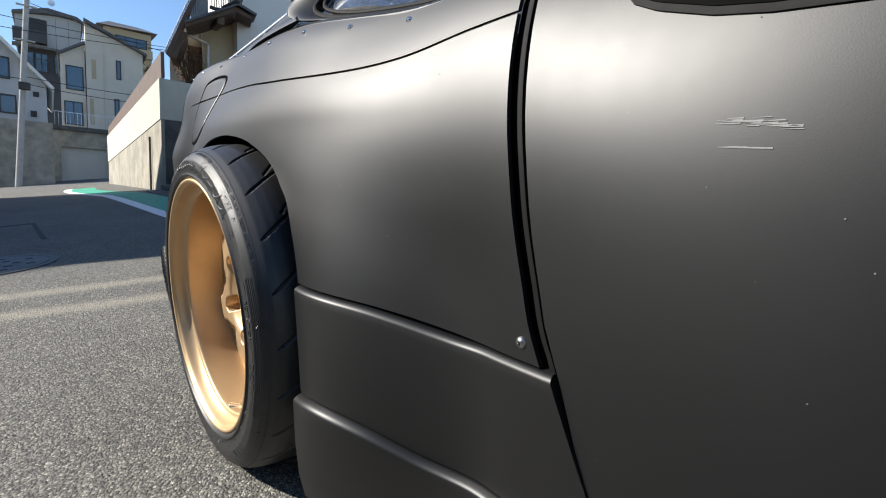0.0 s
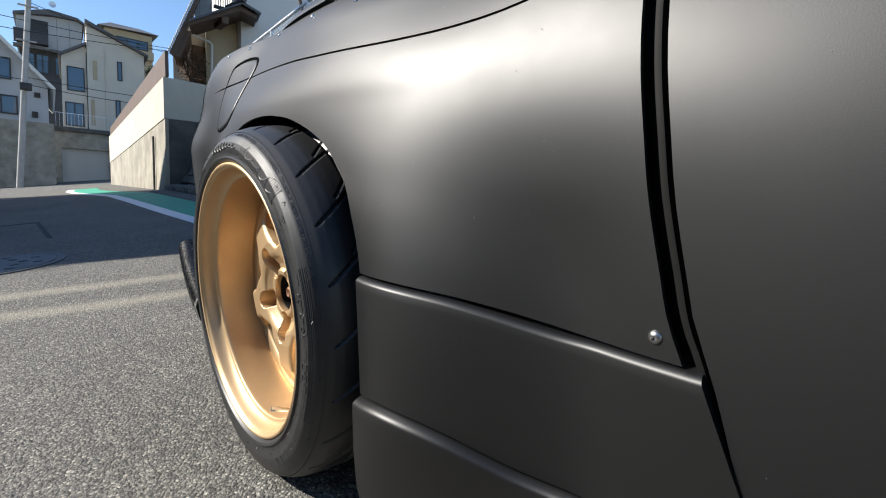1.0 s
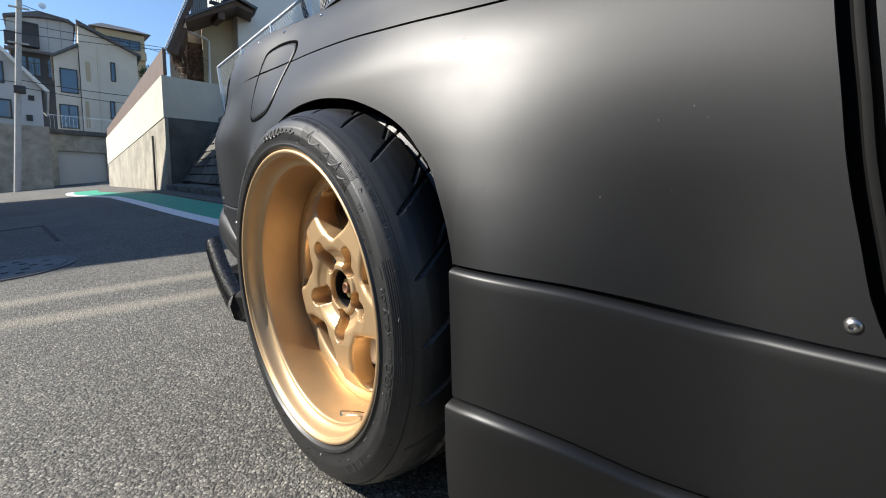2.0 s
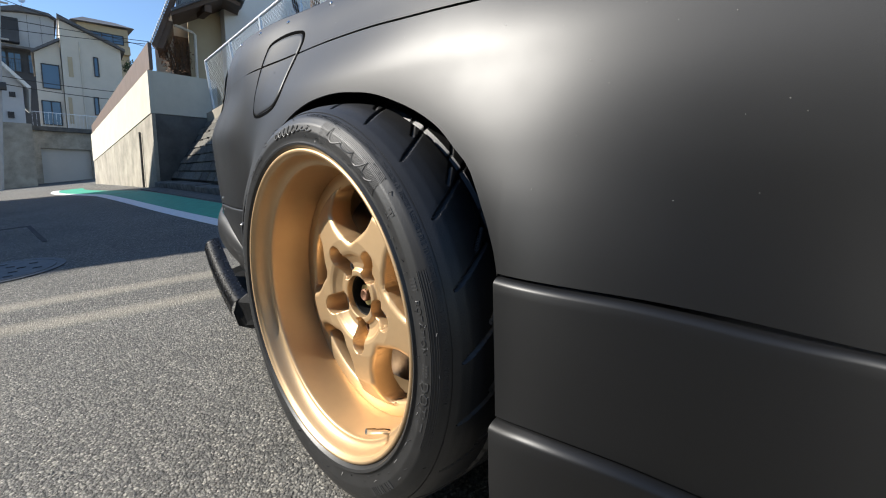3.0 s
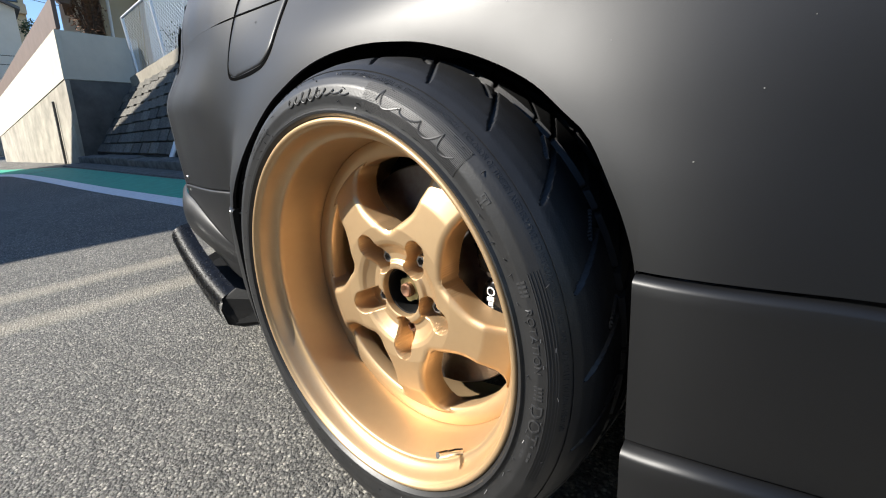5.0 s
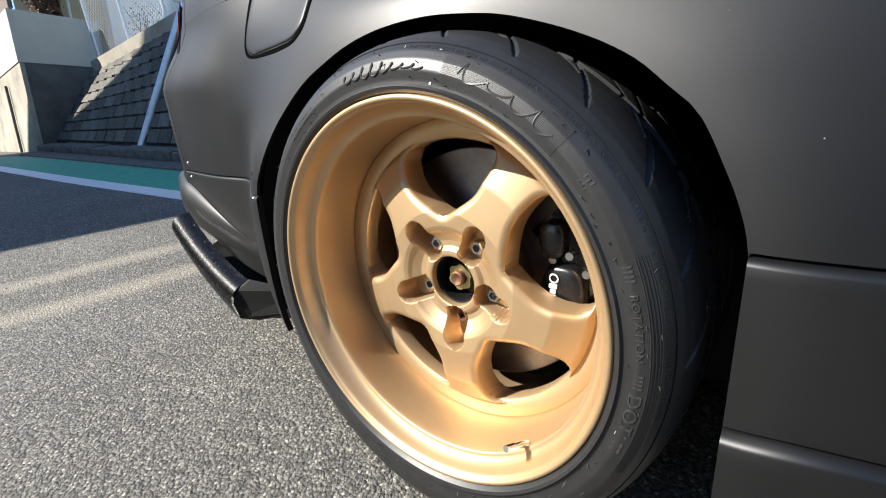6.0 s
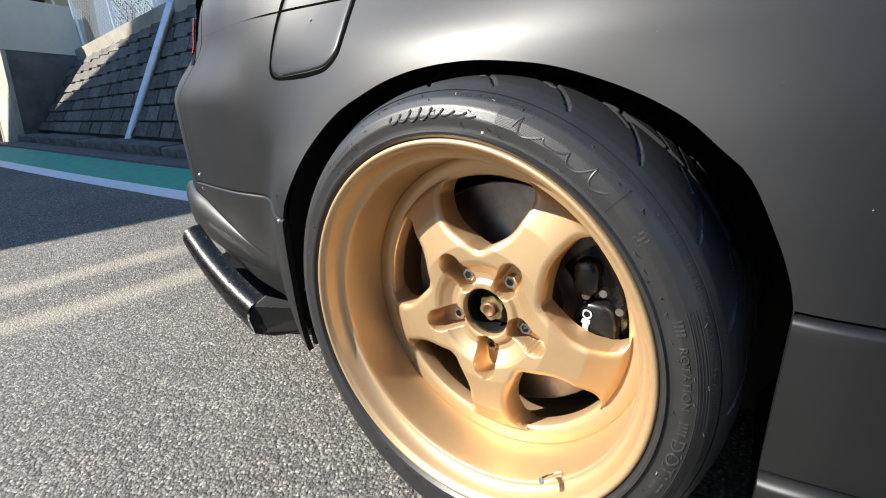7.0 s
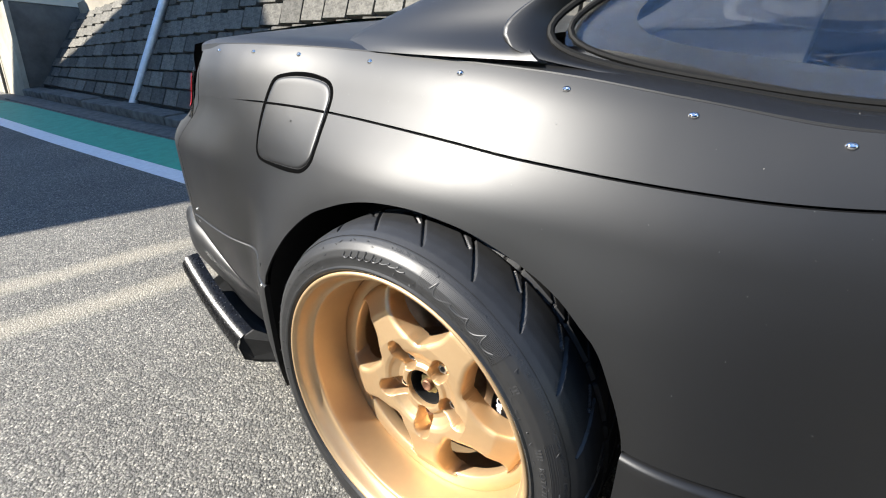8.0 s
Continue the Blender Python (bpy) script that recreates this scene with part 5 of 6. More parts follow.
while y < FY[0] + H:
    for sgn in (1, -1):
        ya, yb = (y, y - H) if sgn > 0 else (y - H, y)
        za, zb = 0.05, 0.05 + H
        lo, hi = FY[-1], FY[0]
        pts = []
        for yy, zz in ((ya, za), (yb, zb)):
            pts.append([yy, zz])
        (y1, z1), (y2, z2) = pts
        if max(y1, y2) < lo or min(y1, y2) > hi:
            continue
        f = lambda yy: z1 + (z2 - z1) * (yy - y1) / (y2 - y1)
        y1c, y2c = min(max(y1, lo), hi), min(max(y2, lo), hi)
        wire((FX, y1c, fence_z(y1c) + f(y1c)), (FX, y2c, fence_z(y2c) + f(y2c)))
    y += PITCH
mesh_part = part("wire_mesh", bm, "wire", fence, "diamond steel wire mesh", smooth=False)
mesh_part["kind"] = "stuff"

# manhole cover and a cut patch in the road
bm = bmesh.new()
rows = []
for i in range(40):
    a = 2 * math.pi * i / 40
    rows.append([(r * math.cos(a), r * math.sin(a), h) for r, h in ((0.31, -0.01), (0.31, 0.004), (0.275, 0.0045), (0.272, 0.001), (0.266, 0.001), (0.264, 0.005), (0.0, 0.005))])
grid_mesh(bm, rows, closed_u=True)
cover = link("manhole_cover", bm, "iron")
cover.matrix_world = SLOPE @ pose(-0.34, 2.83, 0.001)
tagged(cover, "round cast iron manhole cover set in the asphalt", "manhole cover")
for i in range(14):
    a = 2 * math.pi * i / 14
    rr = 0.19 if i % 2 else 0.11
    part("stud", box((rr * math.cos(a) - 0.02, rr * math.sin(a) - 0.012, 0.004), (rr * math.cos(a) + 0.02, rr * math.sin(a) + 0.012, 0.009), 0.002), "iron", cover)
bm = bmesh.new()
add_box(bm, (-3.0, 4.90, 0.0), (-0.02, 4.93, 0.0035))
add_box(bm, (-0.05, 3.75, 0.0), (-0.02, 4.90, 0.0035))
seam_ob = street(link("patch_joint", bm, "joint", smooth=False))
tagged(seam_ob, "dark sealed joint of a road patch", "road joint", kind="structure")


# ---- houses further up the street (upright) ----
def slab(x0, z0, x1, z1, y, depth, mat, name, parent, label="", bevel=0.0):
    return part(name, box((min(x0, x1), y, min(z0, z1)), (max(x0, x1), y + depth, max(z0, z1)), bevel), mat, parent, label, smooth=False)


def window_in(parent, x0, z0, x1, z1, y, bars=1, mat="glass_far"):
    x0, x1, z0, z1 = min(x0, x1), max(x0, x1), min(z0, z1), max(z0, z1)
    fr = bmesh.new()
    t = 0.05
    for lo, hi in (((x0, z0), (x1, z0 + t)), ((x0, z1 - t), (x1, z1)), ((x0, z0 + t), (x0 + t, z1 - t)), ((x1 - t, z0 + t), (x1, z1 - t))):
        add_box(fr, (lo[0], y - 0.06, lo[1]), (hi[0], y + 0.03, hi[1]))
    for k in range(bars):
        xm = x0 + (x1 - x0) * (k + 1) / (bars + 1)
        add_box(fr, (xm - t / 2, y - 0.05, z0 + t), (xm + t / 2, y + 0.02, z1 - t))
    w = part("window", fr, "frame_dark", parent, "dark-framed window", smooth=False)
    part("pane", box((x0 + t, y - 0.02, z0 + t), (x1 - t, y - 0.005, z1 - t)), mat, w, "window pane, blue where reflected sky is painted in", smooth=False)
    return w


def thing(name, label, category, loc=(0, 0, 0)):
    e = new(name)
    e.location = loc
    e.empty_display_size = 0.3
    return tagged(e, label, category)


# terrace with a garage
terrace = thing("garage_terrace", "concrete garage terrace with a pale shutter below a house", "garage")
bm = box((-6.0, 33.5, -2.0), (2.53, 40.0, 4.62))
part("wall", bm, "concrete", terrace, "streaked concrete terrace wall", smooth=False)
part("lintel", box((2.53, 33.5, 3.70), (9.5, 40.0, 4.62)), "concrete", terrace, smooth=False)
part("pier", box((4.75, 33.5, -2.0), (9.5, 40.0, 3.70)), "concrete", terrace, smooth=False)
part("coping", box((-6.0, 33.3, 4.62), (9.5, 40.0, 4.85)), "concrete_dark", terrace, "brownish terrace edge", smooth=False)
shutter = part("shutter", box((2.53, 33.77, 1.2), (4.75, 33.79, 3.70)), "shutter", terrace, "pale slatted roller shutter", smooth=False)
for i in range(22):
    part("slat", box((2.53, 33.72, 1.2 + i * 0.114), (4.75, 33.765 - 0.012 * (i % 2), 1.2 + i * 0.114 + 0.110)), "shutter", shutter, smooth=False)
bm = bmesh.new()
for i in range(40):
    x = 2.3 + i * 0.17
    add_box(bm, (x, 33.42, 4.85), (x + 0.010, 33.43, 5.60))
rail = part("railing", bm, "galv", terrace, "slim metal terrace railing", smooth=False)
part("handrail", box((2.2, 33.41, 5.60), (9.2, 33.44, 5.625)), "galv", rail, smooth=False)

h1 = thing("house", "cream rendered two-storey house with a steep lopsided gable", "house")
BACK = (0.6, 6.2, 0)
part("wall", prism([(3.90, 34.4, 4.9), (6.80, 34.4, 4.9), (6.80, 34.4, 9.80), (3.93, 34.4, 10.95)], BACK), "house_cream", h1, smooth=False)
part("wing", prism([(2.72, 34.6, 4.9), (3.896, 34.6, 4.9), (3.896, 34.6, 9.80), (2.74, 34.6, 9.00)], BACK), "house_cream", h1, smooth=False)
part("roof", prism([(3.84, 34.1, 11.02), (6.98, 34.1, 9.70), (6.98, 34.1, 9.84), (3.84, 34.1, 11.18)], (0.7, 7.0, 0)), "roof", h1, "dark blue-grey roof edge", smooth=False)
part("wing_roof", prism([(2.58, 34.3, 8.90), (3.90, 34.3, 9.80), (3.90, 34.3, 9.95), (2.58, 34.3, 9.03)], (0.6, 6.4, 0)), "roof", h1, smooth=False)
for a in ((2.98, 8.46, 3.80, 7.10), (5.39, 9.17, 5.64, 8.05), (5.25, 6.88, 5.50, 5.83)):
    window_in(h1, *a, 34.4 if a[0] > 3.9 else 34.6, 0)
window_in(h1, 2.85, 6.44, 3.72, 5.10, 34.6, 1)
for a in ((4.19, 8.97, 4.40, 7.87), (4.05, 6.71, 4.22, 5.23)):
    slab(a[0], a[1], a[2], a[3], 34.36, 0.05, "tan", "recess_panel", h1, "tan slot panel")
part("downpipe", tube([(4.78, 34.36, 5.0), (4.78, 34.36, 9.9)], 0.03, 6), "house_cream", h1)

h2 = thing("house", "grey-sided house on dark stilted storeys behind", "house")
BACK = (0.45, 6.0, 0)
part("wall", prism([(1.25, 46, 11.9), (4.95, 46, 11.9), (5.12, 46, 14.25), (4.70, 46, 14.55), (1.28, 46, 14.05)], BACK), "house_grey", h2, smooth=False)
part("storey", prism([(1.4, 46.2, 5.4), (4.5, 46.2, 5.4), (4.6, 46.2, 11.89), (1.4, 46.2, 11.89)], BACK), "house_dark", h2, "dark clad lower storey", smooth=False)
part("roof", prism([(1.10, 45.6, 13.95), (1.14, 45.6, 14.10), (3.1, 45.6, 14.75), (4.80, 45.6, 14.58), (5.25, 45.6, 14.28), (5.22, 45.6, 14.16), (4.75, 45.6, 14.42), (3.1, 45.6, 14.35)], (0.5, 6.8, 0)), "roof", h2, smooth=False)
part("balcony", box((1.1, 45.4, 12.1), (3.0, 46, 12.95)), "house_dark", h2, "dark balcony front", smooth=False)
part("deck", box((1.05, 45.4, 11.72), (4.75, 46, 11.88)), "roof", h2, "grey balcony deck edge", smooth=False)
window_in(h2, 2.0, 13.9, 3.05, 12.95, 46, 0, "frame_dark")
for x in (1.5, 2.3, 3.4):
    window_in(h2, x, 11.55, x + 0.75, 10.2, 46.2, 1)
for x in (3.55, 4.3):
    part("siding_joint", box((x, 45.985, 12.0), (x + 0.02, 46.0, 14.3)), "roof", h2, smooth=False)
bm = bmesh.new()
for i in range(30):
    add_box(bm, (1.2 + i * 0.115, 45.55, 10.15), (1.215 + i * 0.115, 45.57, 10.95))
add_box(bm, (1.15, 45.54, 10.95), (4.6, 45.58, 11.0))
part("balcony_rail", bm, "frame_dark", h2, "thin dark balcony rail", smooth=False)
bm = tube([(3.35, 45.9, 14.6), (3.35, 45.9, 15.15)], 0.02, 6)
part("antenna_mast", bm, "galv", h2)
bm = bmesh.new()
grid_mesh(bm, [[(3.35 + r * math.cos(a), 45.8 - 0.5 * r * r, 15.2 + r * math.sin(a)) for r in (0.02, 0.12, 0.22)] for a in np.linspace(0, 2 * math.pi, 15)[:-1]], closed_u=True)
part("dish", bm, "galv", h2, "small satellite dish")

h3 = thing("house", "tan house with a grey tiled hip roof", "house")
part("wall", box((6.22, 44, 8.0), (9.36, 44.5, 13.95)), "tan", h3, smooth=False)
part("roof", prism([(5.75, 43.6, 13.9), (9.75, 43.6, 14.05), (8.9, 46.0, 14.95), (6.9, 46.0, 14.95)], (0, 4.0, 0)), "roof", h3, "grey ribbed tile roof", smooth=False)
window_in(h3, 6.95, 13.45, 9.05, 12.75, 44, 2)
part("balcony", box((7.0, 43.6, 12.0), (9.36, 44, 12.62)), "tan", h3, smooth=False)
h4 = thing("house", "white gabled house beside the utility pole", "house")
part("wall", prism([(-4.0, 26, 1.5), (1.50, 26, 1.5), (1.50, 26, 5.50), (-0.6, 26, 7.9), (-4.0, 26, 7.9)], (0.4, 6.0, 0)), "house_pale", h4, smooth=False)
part("roof", prism([(1.66, 25.6, 5.33), (-0.7, 25.6, 7.88), (-0.7, 25.6, 8.05), (1.74, 25.6, 5.42)], (0.45, 6.8, 0)), "house_white", h4, "pale boarded roof edge", smooth=False)
part("base_wall", box((-9.0, 25.4, -1.5), (1.62, 25.98, 3.9)), "concrete", h4, "streaked concrete base wall", smooth=False)
window_in(h4, -0.6, 6.44, 0.36, 5.57, 26, 1)
window_in(h4, -0.5, 4.95, 0.52, 4.19, 26, 1)
for a in ((0.95, 4.40, 1.15, 4.15), (1.05, 5.2, 1.25, 5.0)):
    window_in(h4, *a, 26, 0, "frame_dark")

pole = thing("utility_pole", "grey concrete utility pole with cables and fittings", "utility pole")
part("shaft", tube([(0.30, 22, 0.6), (0.82, 22, 8.0), (1.05, 22, 11.0)], [0.105, 0.085, 0.075], 12), "pole", pole)
for z in (6.2, 7.4):
    xx = 0.30 + 0.52 * (z - 0.6) / 7.4
    part("crossarm", box((xx - 0.28, 21.86, z), (xx + 0.28, 21.92, z + 0.05)), "pole", pole, smooth=False)
part("fitting", box((0.45, 21.7, 4.5), (0.78, 21.9, 4.75), 0.02), "frame_dark", pole, "small grey cable box")
for i, (p, q, sag) in enumerate((((-4, 21, 6.3), (12, 24, 8.6), 0.5), ((-4, 21, 6.9), (12, 26, 8.9), 0.5), ((0.8, 22, 7.6), (14, 30, 9.6), 0.7), ((0.6, 22, 5.0), (9, 21, 5.2), 0.25), ((0.6, 22, 4.75), (9, 21, 4.95), 0.3), ((-4, 20, 5.3), (0.6, 22, 4.9), 0.2))):
    pts = [Vector(p).lerp(Vector(q), f) - Vector((0, 0, 4 * sag * f * (1 - f))) for f in np.linspace(0, 1, 14)]
    tagged(link("cable", tube(pts, 0.012, 5), "cable"), "thin black overhead cable from the utility pole", "cable", "overhead cables")

# house above the wall
hr = thing("house", "white and tan house with brown eaves above the wall", "house")
part("wall", box((3.32, 9.0, 2.0), (9.0, 11.5, 6.4)), "house_white", hr, "white rendered wall", smooth=False)
part("tan_wall", prism([(2.73, 9.2, 2.0), (3.315, 9.2, 2.0), (3.315, 9.2, 4.5), (2.73, 9.2, 4.2)], (0.35, 1.2, 0)), "tan", hr, "tan rendered wall", smooth=False)
part("porch_wall", prism([(2.33, 9.9, 2.0), (3.2, 9.9, 2.0), (3.2, 9.9, 4.3), (2.70, 9.9, 4.25), (2.33, 9.9, 3.56)], (0.2, 0.6, 0)), "house_cream", hr, "shaded cream porch wall", smooth=False)
part("porch_door", box((2.66, 9.82, 2.0), (2.92, 9.895, 3.75), 0.01), "roof_brown", hr, "dark brown porch door")
part("porch_beam", prism([(2.02, 8.6, 3.12), (2.20, 8.6, 3.60), (2.30, 8.6, 3.60), (2.12, 8.6, 3.12)], (0.35, 1.2, 0.15)), "roof_brown", hr, "brown soffit boards", smooth=False)
part("eave", prism([(2.19, 8.3, 3.66), (3.05, 8.3, 4.17), (3.36, 8.3, 4.08), (3.34, 8.3, 4.02), (3.05, 8.3, 4.08), (2.19, 8.3, 3.59)], (0.30, 0.9, 0.12)), "roof_brown", hr, "brown boarded eave", smooth=False)
part("canopy_tiles", prism([(2.17, 8.22, 3.675), (3.08, 8.22, 4.225), (3.41, 8.22, 4.125), (3.38, 8.22, 4.09), (3.06, 8.22, 4.18), (2.18, 8.22, 3.64)], (0.30, 0.95, 0.16)), "roof", hr, "grey tiled canopy roof", smooth=False)
part("ridge_cap", tube([(3.08, 8.16, 4.25), (3.10, 9.1, 4.38)], 0.045, 8), "roof", hr, "rounded grey ridge tile")
part("rafter_end", box((2.74, 8.34, 3.80), (2.86, 8.75, 3.93), 0.01), "roof_brown", hr)
part("rake", prism([(1.925, 8.5, 3.13), (2.60, 8.5, 4.76), (2.68, 8.5, 4.76), (1.985, 8.5, 3.08)], (0.32, 1.2, 0.30)), "roof_brown", hr, "dark brown roof rake board", smooth=False)
bm = bmesh.new()
for i in range(34):
    f = i / 33
    x, z = 1.905 + 0.665 * f, 3.14 + 1.62 * f
    add_box(bm, (x - 0.008, 8.46, z), (x + 0.026, 8.50, z + 0.040), 0.008)
part("rake_tiles", bm, "house_pale", hr, "pale rounded edge tiles", smooth=False)
bm = bmesh.new()
for i in range(9):
    x = 2.43 + i * 0.037
    add_box(bm, (x, 8.9, 3.86 + i * 0.022), (x + 0.030, 8.93, 3.96 + min(1.0, i * 0.16)))
part("gable_boards", bm, "house_grey", hr, "grey vertical gable boards", smooth=False)
part("gutter", tube([(2.38, 9.05, 3.71), (2.745, 9.08, 3.645), (2.80, 9.09, 3.61), (2.79, 9.10, 2.60)], 0.024, 8), "house_white", hr, "white downpipe")
bm = bmesh.new()
for i in range(14):
    add_box(bm, (2.79 + i * 0.042, 8.8, 4.22), (2.803 + i * 0.042, 8.815, 4.75))
add_box(bm, (2.76, 8.78, 4.20), (3.45, 8.84, 4.25))
add_box(bm, (2.76, 8.78, 4.75), (3.45, 8.84, 4.80))
part("balcony_rail", bm, "frame_dark", hr, "dark balcony balusters", smooth=False)


# ---- planting ----
def leaf_cloud(n, centre, size, leaf, seed, droop=0.0):
    rng = random.Random(seed)
    V, F = [], []
    for _ in range(n):
        while True:
            p = Vector((rng.uniform(-1, 1), rng.uniform(-1, 1), rng.uniform(-1, 1)))
            if p.length < 1 and rng.random() < 0.35 + 0.65 * abs(math.sin(5 * p.x + 3 * p.z + seed)):
                break
        c = Vector(centre) + Vector((p.x * size[0], p.y * size[1], p.z * size[2] - droop * p.x * p.x))
        d = Vector((rng.uniform(-1, 1), rng.uniform(-1, 1), rng.uniform(-1, 0.5))).normalized()
        s = d.orthogonal().normalized()
        ll = leaf * rng.uniform(0.6, 1.3)
        k = len(V)
        V += [c, c + d * ll * 0.5 + s * ll * 0.25, c + d * ll, c + d * ll * 0.5 - s * ll * 0.25]
        F.append((k, k + 1, k + 2, k + 3))
    me = bpy.data.meshes.new("crown")
    me.from_pydata(V, [], F)
    return me


def shrub(label, base, stems, n, centre, size, leaf, mat, seed):
    rng = random.Random(seed)
    e = thing("shrub", label, "shrub", base)
    for i in range(stems):
        tip = Vector((centre[0] + rng.uniform(-1, 1) * size[0] * 0.8, centre[1] + rng.uniform(-1, 1) * size[1] * 0.5, centre[2] + rng.uniform(-0.2, 0.9) * size[2]))
        mid = tip * 0.5 + Vector((rng.uniform(-0.06, 0.06), 0, 0.04))
        part("stem", tube([(rng.uniform(-0.05, 0.05), 0, 0), mid, tip], [0.014, 0.010, 0.004], 5), "bark", e)
    me = leaf_cloud(n, centre, size, leaf, seed)
    me.materials.append(M[mat])
    o = new("crown", me)
    o.parent = e
    return e


shrub("reddish brown dry shrub hanging over the wall top", (2.42, 8.9, 2.55), 14, 520, (0.0, 0.0, 0.55), (0.26, 0.25, 0.38), 0.06, "dry_leaf", 3)
shrub("slim green climber beside the terrace wall", (0.55, 33.2, 1.6), 6, 700, (0.0, 0.0, 1.6), (0.45, 0.2, 1.5), 0.13, "leaf", 5)
shrub("green garden shrub behind the cream house", (7.35, 34.6, 8.2), 4, 500, (0.0, 0.0, 0.7), (0.5, 0.5, 0.5), 0.15, "leaf", 6)
for i, (y, sd) in enumerate(((6.9, 11), (5.6, 12), (4.4, 14))):
    b = SLOPE @ Vector((3.1, y, cap_z(y) + 0.0))
    shrub("sparse dry garden shrub behind the fence", tuple(b), 7, 260, (0.0, 0.0, 0.42), (0.28, 0.3, 0.26), 0.05, "dry_leaf" if i else "leaf", sd)
b = SLOPE @ Vector((2.95, 4.75, cap_z(4.75)))
trunk = thing("tree", "old gnarled garden tree trunk behind the fence", "tree", tuple(b))
part("trunk", tube([(0, 0, 0), (0.03, 0.02, 0.25), (-0.05, 0.0, 0.5), (0.02, 0.03, 0.8), (0.0, 0.0, 1.3)], [0.10, 0.085, 0.09, 0.06, 0.03], 9), "bark", trunk)
part("limb", tube([(-0.03, 0, 0.5), (-0.22, 0.05, 0.75), (-0.30, 0.1, 1.1)], [0.05, 0.035, 0.015], 7), "bark", trunk)

# garden behind the bank
bm = bmesh.new()
grid_mesh(bm, [[(x, y, cap_z(y) + 0.02) for x in (2.8, 6.0, 12.0)] for y in (-12, -4, 2, 8.2)])
garden = street(link("garden_ground", bm, "soil", smooth=False))
tagged(garden, "brown garden earth behind the fence", "garden", kind="structure")
# unseen house added across the street to cast the shade over road and bank
nb = new("house")
nb.matrix_world = SLOPE
nb.empty_display_size = 0.3
tagged(nb, "unseen dark clad house added to shade the street", "house")
part("wall", prism([(-10.0, 6.6, -0.3), (-10.0, 12.6, -0.3), (-10.0, 12.6, 4.2), (-10.0, 9.6, 7.9), (-10.0, 6.6, 4.2)], (7.55, 0, 0)), "house_dark", nb, smooth=False)
part("roof", prism([(-10.1, 6.45, 4.05), (-10.1, 9.6, 7.9), (-10.1, 12.8, 4.05), (-10.1, 12.8, 4.2), (-10.1, 9.6, 8.05), (-10.1, 6.45, 4.2)], (7.8, 0, 0)), "roof", nb, smooth=False)
# unseen wall, raked to cast the slanted shadow edge on the road
part("raked_wall", prism([(-2.3, 5.8, -0.3), (-2.3, 5.8, 4.70), (-6.5, 5.8, 1.02), (-6.5, 5.8, -0.3)], (0, 0.2, 0)), "house_dark", nb, smooth=False)
for y in (7.0, 9.6):
    part("window", box((-2.47, y, 1.2), (-2.43, y + 1.4, 2.5)), "glass_far", nb, smooth=False)
# unseen dark clad house, added across the street to darken the car's reflections
nd = new("house")
nd.matrix_world = SLOPE
nd.empty_display_size = 0.3
tagged(nd, "unseen dark clad house added to darken the car's reflections", "house")
part("wall", box((-10.5, -13.0, -0.5), (-5.6, 1.6, 4.3)), "house_dark", nd, smooth=False)
part("roof", prism([(-11.0, -13.4, 4.3), (-5.2, -13.4, 4.3), (-8.2, -13.4, 5.5)], (0, 15.2, 0)), "roof", nd, smooth=False)
for y in (-10.5, -7.0, -3.5, -0.6):
    part("window", box((-5.62, y, 0.9), (-5.58, y + 1.5, 2.2)), "glass_far", nd, smooth=False)

# weep holes in the bank
for y, f in ((5.95, 0.36), (6.15, 0.80), (4.35, 0.88), (3.6, 0.62), (2.3, 0.8)):
    a = Vector((1.985, y, 0.10)).lerp(Vector((2.66, y, cap_z(y))), f)
    n = Vector((-(cap_z(y) - 0.10), 0, 0.675)).normalized()
    rows = []
    for k in range(16):
        t = 2 * math.pi * k / 16
        u = Vector((0, 1, 0)) * math.cos(t) + n.cross(Vector((0, 1, 0))) * math.sin(t)
        rows.append([a + u * r + n * h for r, h in ((0.040, 0.01), (0.040, 0.034), (0.032, 0.036), (0.030, 0.03), (0.029, -0.02), (0.001, -0.02))])
    bm = bmesh.new()
    grid_mesh(bm, rows, closed_u=True)
    part("weep_pipe", bm, "joint", slope_wall, "dark drainage pipe end in the bank")

# ---- pieces: blocks of the bank ----
def block_mesh():
    bm = bmesh.new()
    add_box(bm, (-0.5, -0.5, -0.5), (0.5, 0.5, 0.5))
    for v in bm.verts:
        if v.co.x < 0:
            v.co.y *= 0.955
            v.co.z *= 0.94
    me = bpy.data.meshes.new("block")
    bm.to_mesh(me)
    bm.free()
    me.materials.append(M["block"])
    return me


BLOCK = block_mesh()
rng = random.Random(8)
ROWS = 8
for r in range(ROWS):
    y = 7.80 - (0.135 if r % 2 else 0.0)
    while y > -2.2:
        wdt = 0.262 + rng.uniform(-0.012, 0.012)
        yc = y - wdt / 2
        z0, z1 = 0.10, cap_z(yc)
        a = Vector((1.985, 0, z0)).lerp(Vector((2.66, 0, z1)), (r + 0.5) / ROWS)
        ln = math.hypot(0.675, z1 - z0) / ROWS
        tilt = math.degrees(math.atan2(0.675, z1 - z0))
        ob = new("block", BLOCK)
        ob.parent = slope_wall
        ob.matrix_local = pose(a.x - 0.012 + rng.uniform(-0.006, 0.006), yc, a.z, rng.uniform(-0.6, 0.6), tilt + rng.uniform(-1.2, 1.2), rng.uniform(-1, 1)) @ Matrix.Diagonal((0.06, wdt - 0.012, ln - 0.014, 1))
        y -= wdt


# ---- wear and dust on the paint ----
def on_flank(y, z, lift=0.0004):
    return Vector((float(side_x(y, z)) - lift, y, z))


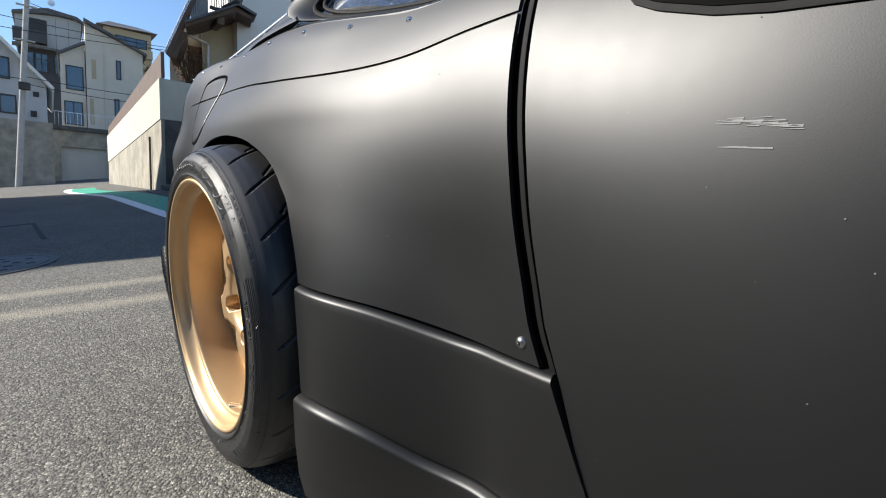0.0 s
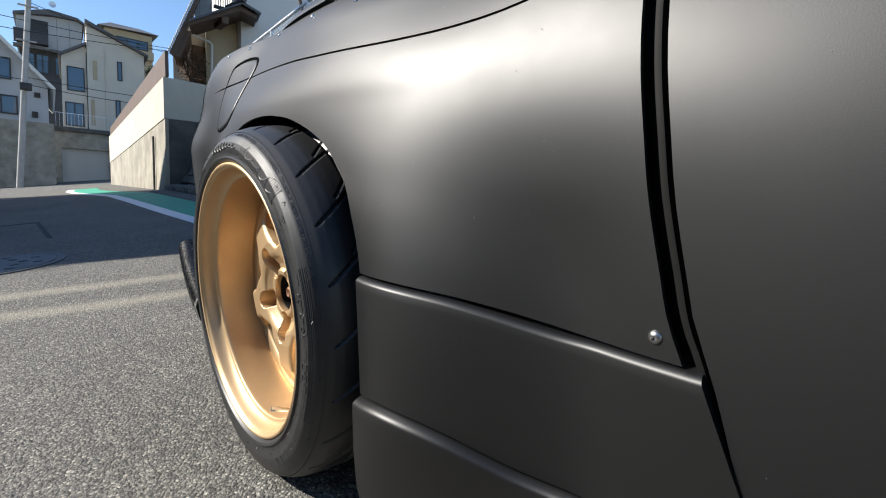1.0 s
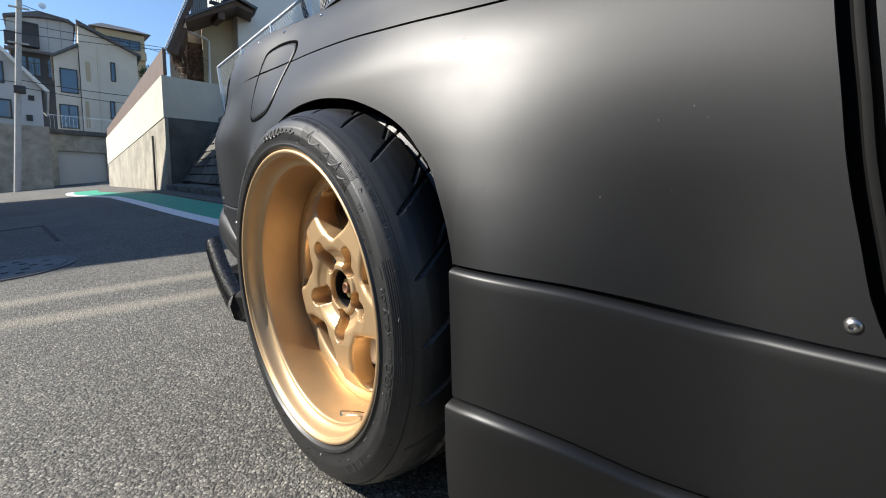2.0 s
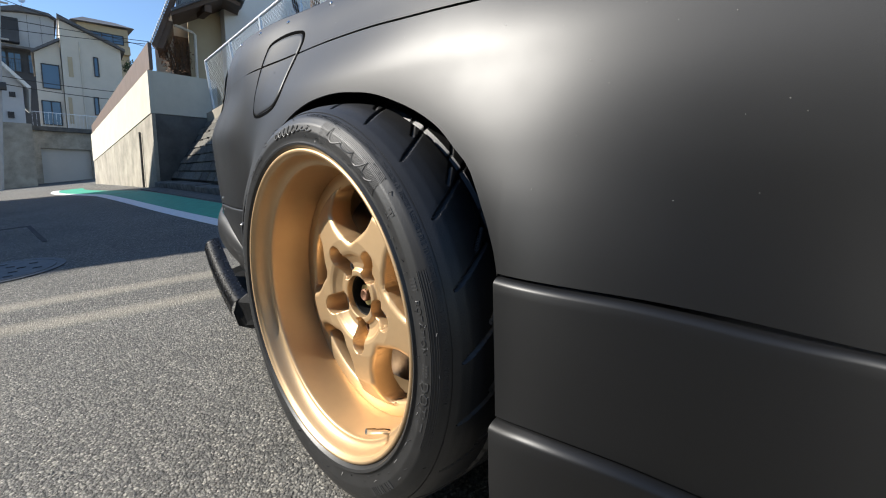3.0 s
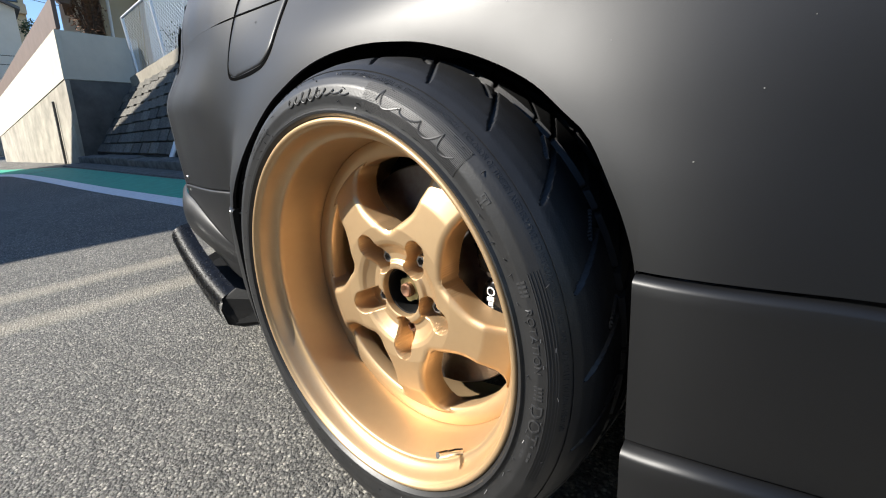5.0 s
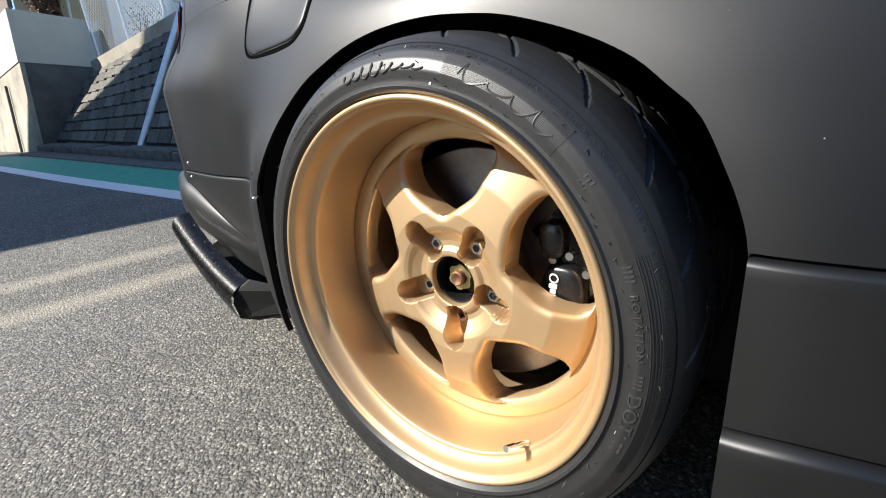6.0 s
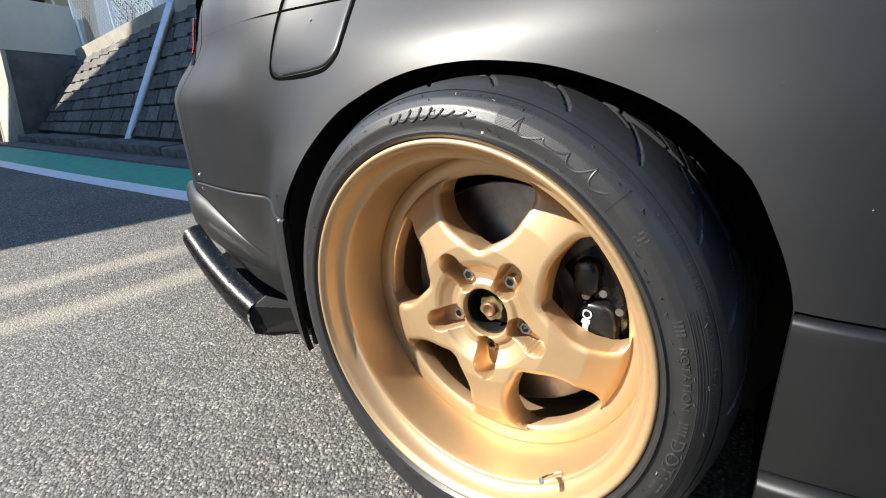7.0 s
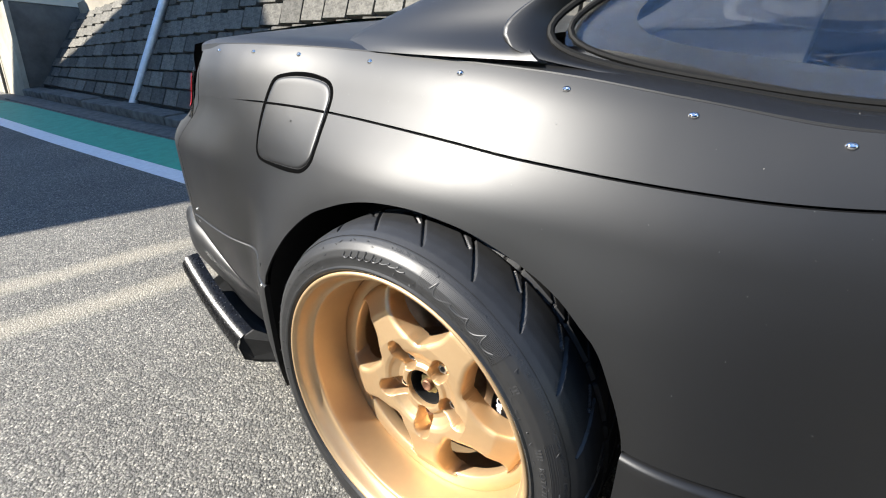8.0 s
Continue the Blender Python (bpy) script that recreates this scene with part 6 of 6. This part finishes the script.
def smear(y0, z0, y1, z1, w, seed, n=60):
    """A ragged pale scuff of many short strokes."""
    rng = random.Random(seed)
    bm = bmesh.new()
    for _ in range(n):
        f = rng.random()
        y, z = y0 + (y1 - y0) * f, z0 + (z1 - z0) * f + rng.gauss(0, w)
        ln, t = rng.uniform(0.003, 0.016), rng.uniform(0.0002, 0.0006)
        p = [on_flank(y, z - t), on_flank(y + ln, z - t * 0.2), on_flank(y + ln, z + t * 0.3), on_flank(y, z + t)]
        bm.faces.new([bm.verts.new(q) for q in p])
    return bm


SCUFF, SCRATCH = (-0.915, 0.644, -0.872, 0.648), (-0.898, 0.630, -0.875, 0.631)
scuff = part("paint_scuff", smear(SCUFF[0], SCUFF[1], SCUFF[2], SCUFF[3], 0.0012, 3, 34), "scuff", car, "pale rubbed scuff on the door")
scuff["kind"] = "stuff"
scratch = part("paint_scratch", smear(SCRATCH[0], SCRATCH[1], SCRATCH[2], SCRATCH[3], 0.0001, 5, 26), "scuff", car, "fine pale scratch on the door")
scratch["kind"] = "stuff"
# specks of dust on the flank
rng = random.Random(21)
bm = bmesh.new()
for _ in range(230):
    y, z = rng.uniform(-1.35, 0.85), rng.uniform(0.22, 0.85)
    if math.hypot(y, z - 0.33) < 0.375 or (z < 0.46 and y > -0.74) or abs(y + 0.68) < 0.05:
        continue
    r = rng.uniform(0.0003, 0.0008)
    c = on_flank(y, z, 0.0006)
    bm.faces.new([bm.verts.new(c + Vector((0, r * math.cos(a) * rng.uniform(0.6, 1.3), r * math.sin(a)))) for a in (0.3, 1.6, 2.9, 4.2, 5.4)])
dust = part("dust_specks", bm, "scuff", car, "fine pale dust specks on the paint", smooth=False)
dust["kind"] = "stuff"
# flecks on the fin
bm = bmesh.new()
for _ in range(70):
    p = Vector(fin_point(rng.uniform(0.1, 0.95), rng.uniform(0.55, 1.0)))
    r = rng.uniform(0.0005, 0.0012)
    bmesh.ops.create_icosphere(bm, subdivisions=1, radius=r, matrix=Matrix.Translation(p + Vector((-0.0004, 0, 0.0006))))
dust = part("dust_flecks", bm, "scuff", fin, "pale dust flecks")
dust["kind"] = "stuff"

# ---- loose grit on the road ----
rng = random.Random(33)
V, F = [], []
for _ in range(2600):
    x, y = rng.uniform(-1.5, 0.9), rng.uniform(-0.6, 4.5)
    if x > -0.05 and y < 1.1:
        continue
    r = rng.choice((0.0015, 0.002, 0.0025, 0.003, 0.0045))
    k = len(V)
    c = SLOPE @ Vector((x, y, r * 0.45))
    sq = rng.uniform(0.6, 1.0)
    for a in range(5):
        ang = a * 1.2566 + rng.uniform(-0.3, 0.3)
        V.append(c + SLOPE.to_3x3() @ Vector((r * math.cos(ang), r * sq * math.sin(ang), -r * 0.5)))
    V.append(c + SLOPE.to_3x3() @ Vector((rng.uniform(-0.3, 0.3) * r, 0, r * 0.6)))
    F += [(k + a, k + (a + 1) % 5, k + 5) for a in range(5)]
me = bpy.data.meshes.new("road_grit")
me.from_pydata(V, [], F)
me.materials.append(M["grit"])
grit = new("road_grit", me)
tagged(grit, "loose pale grit scattered over the asphalt", "gravel", kind="stuff")
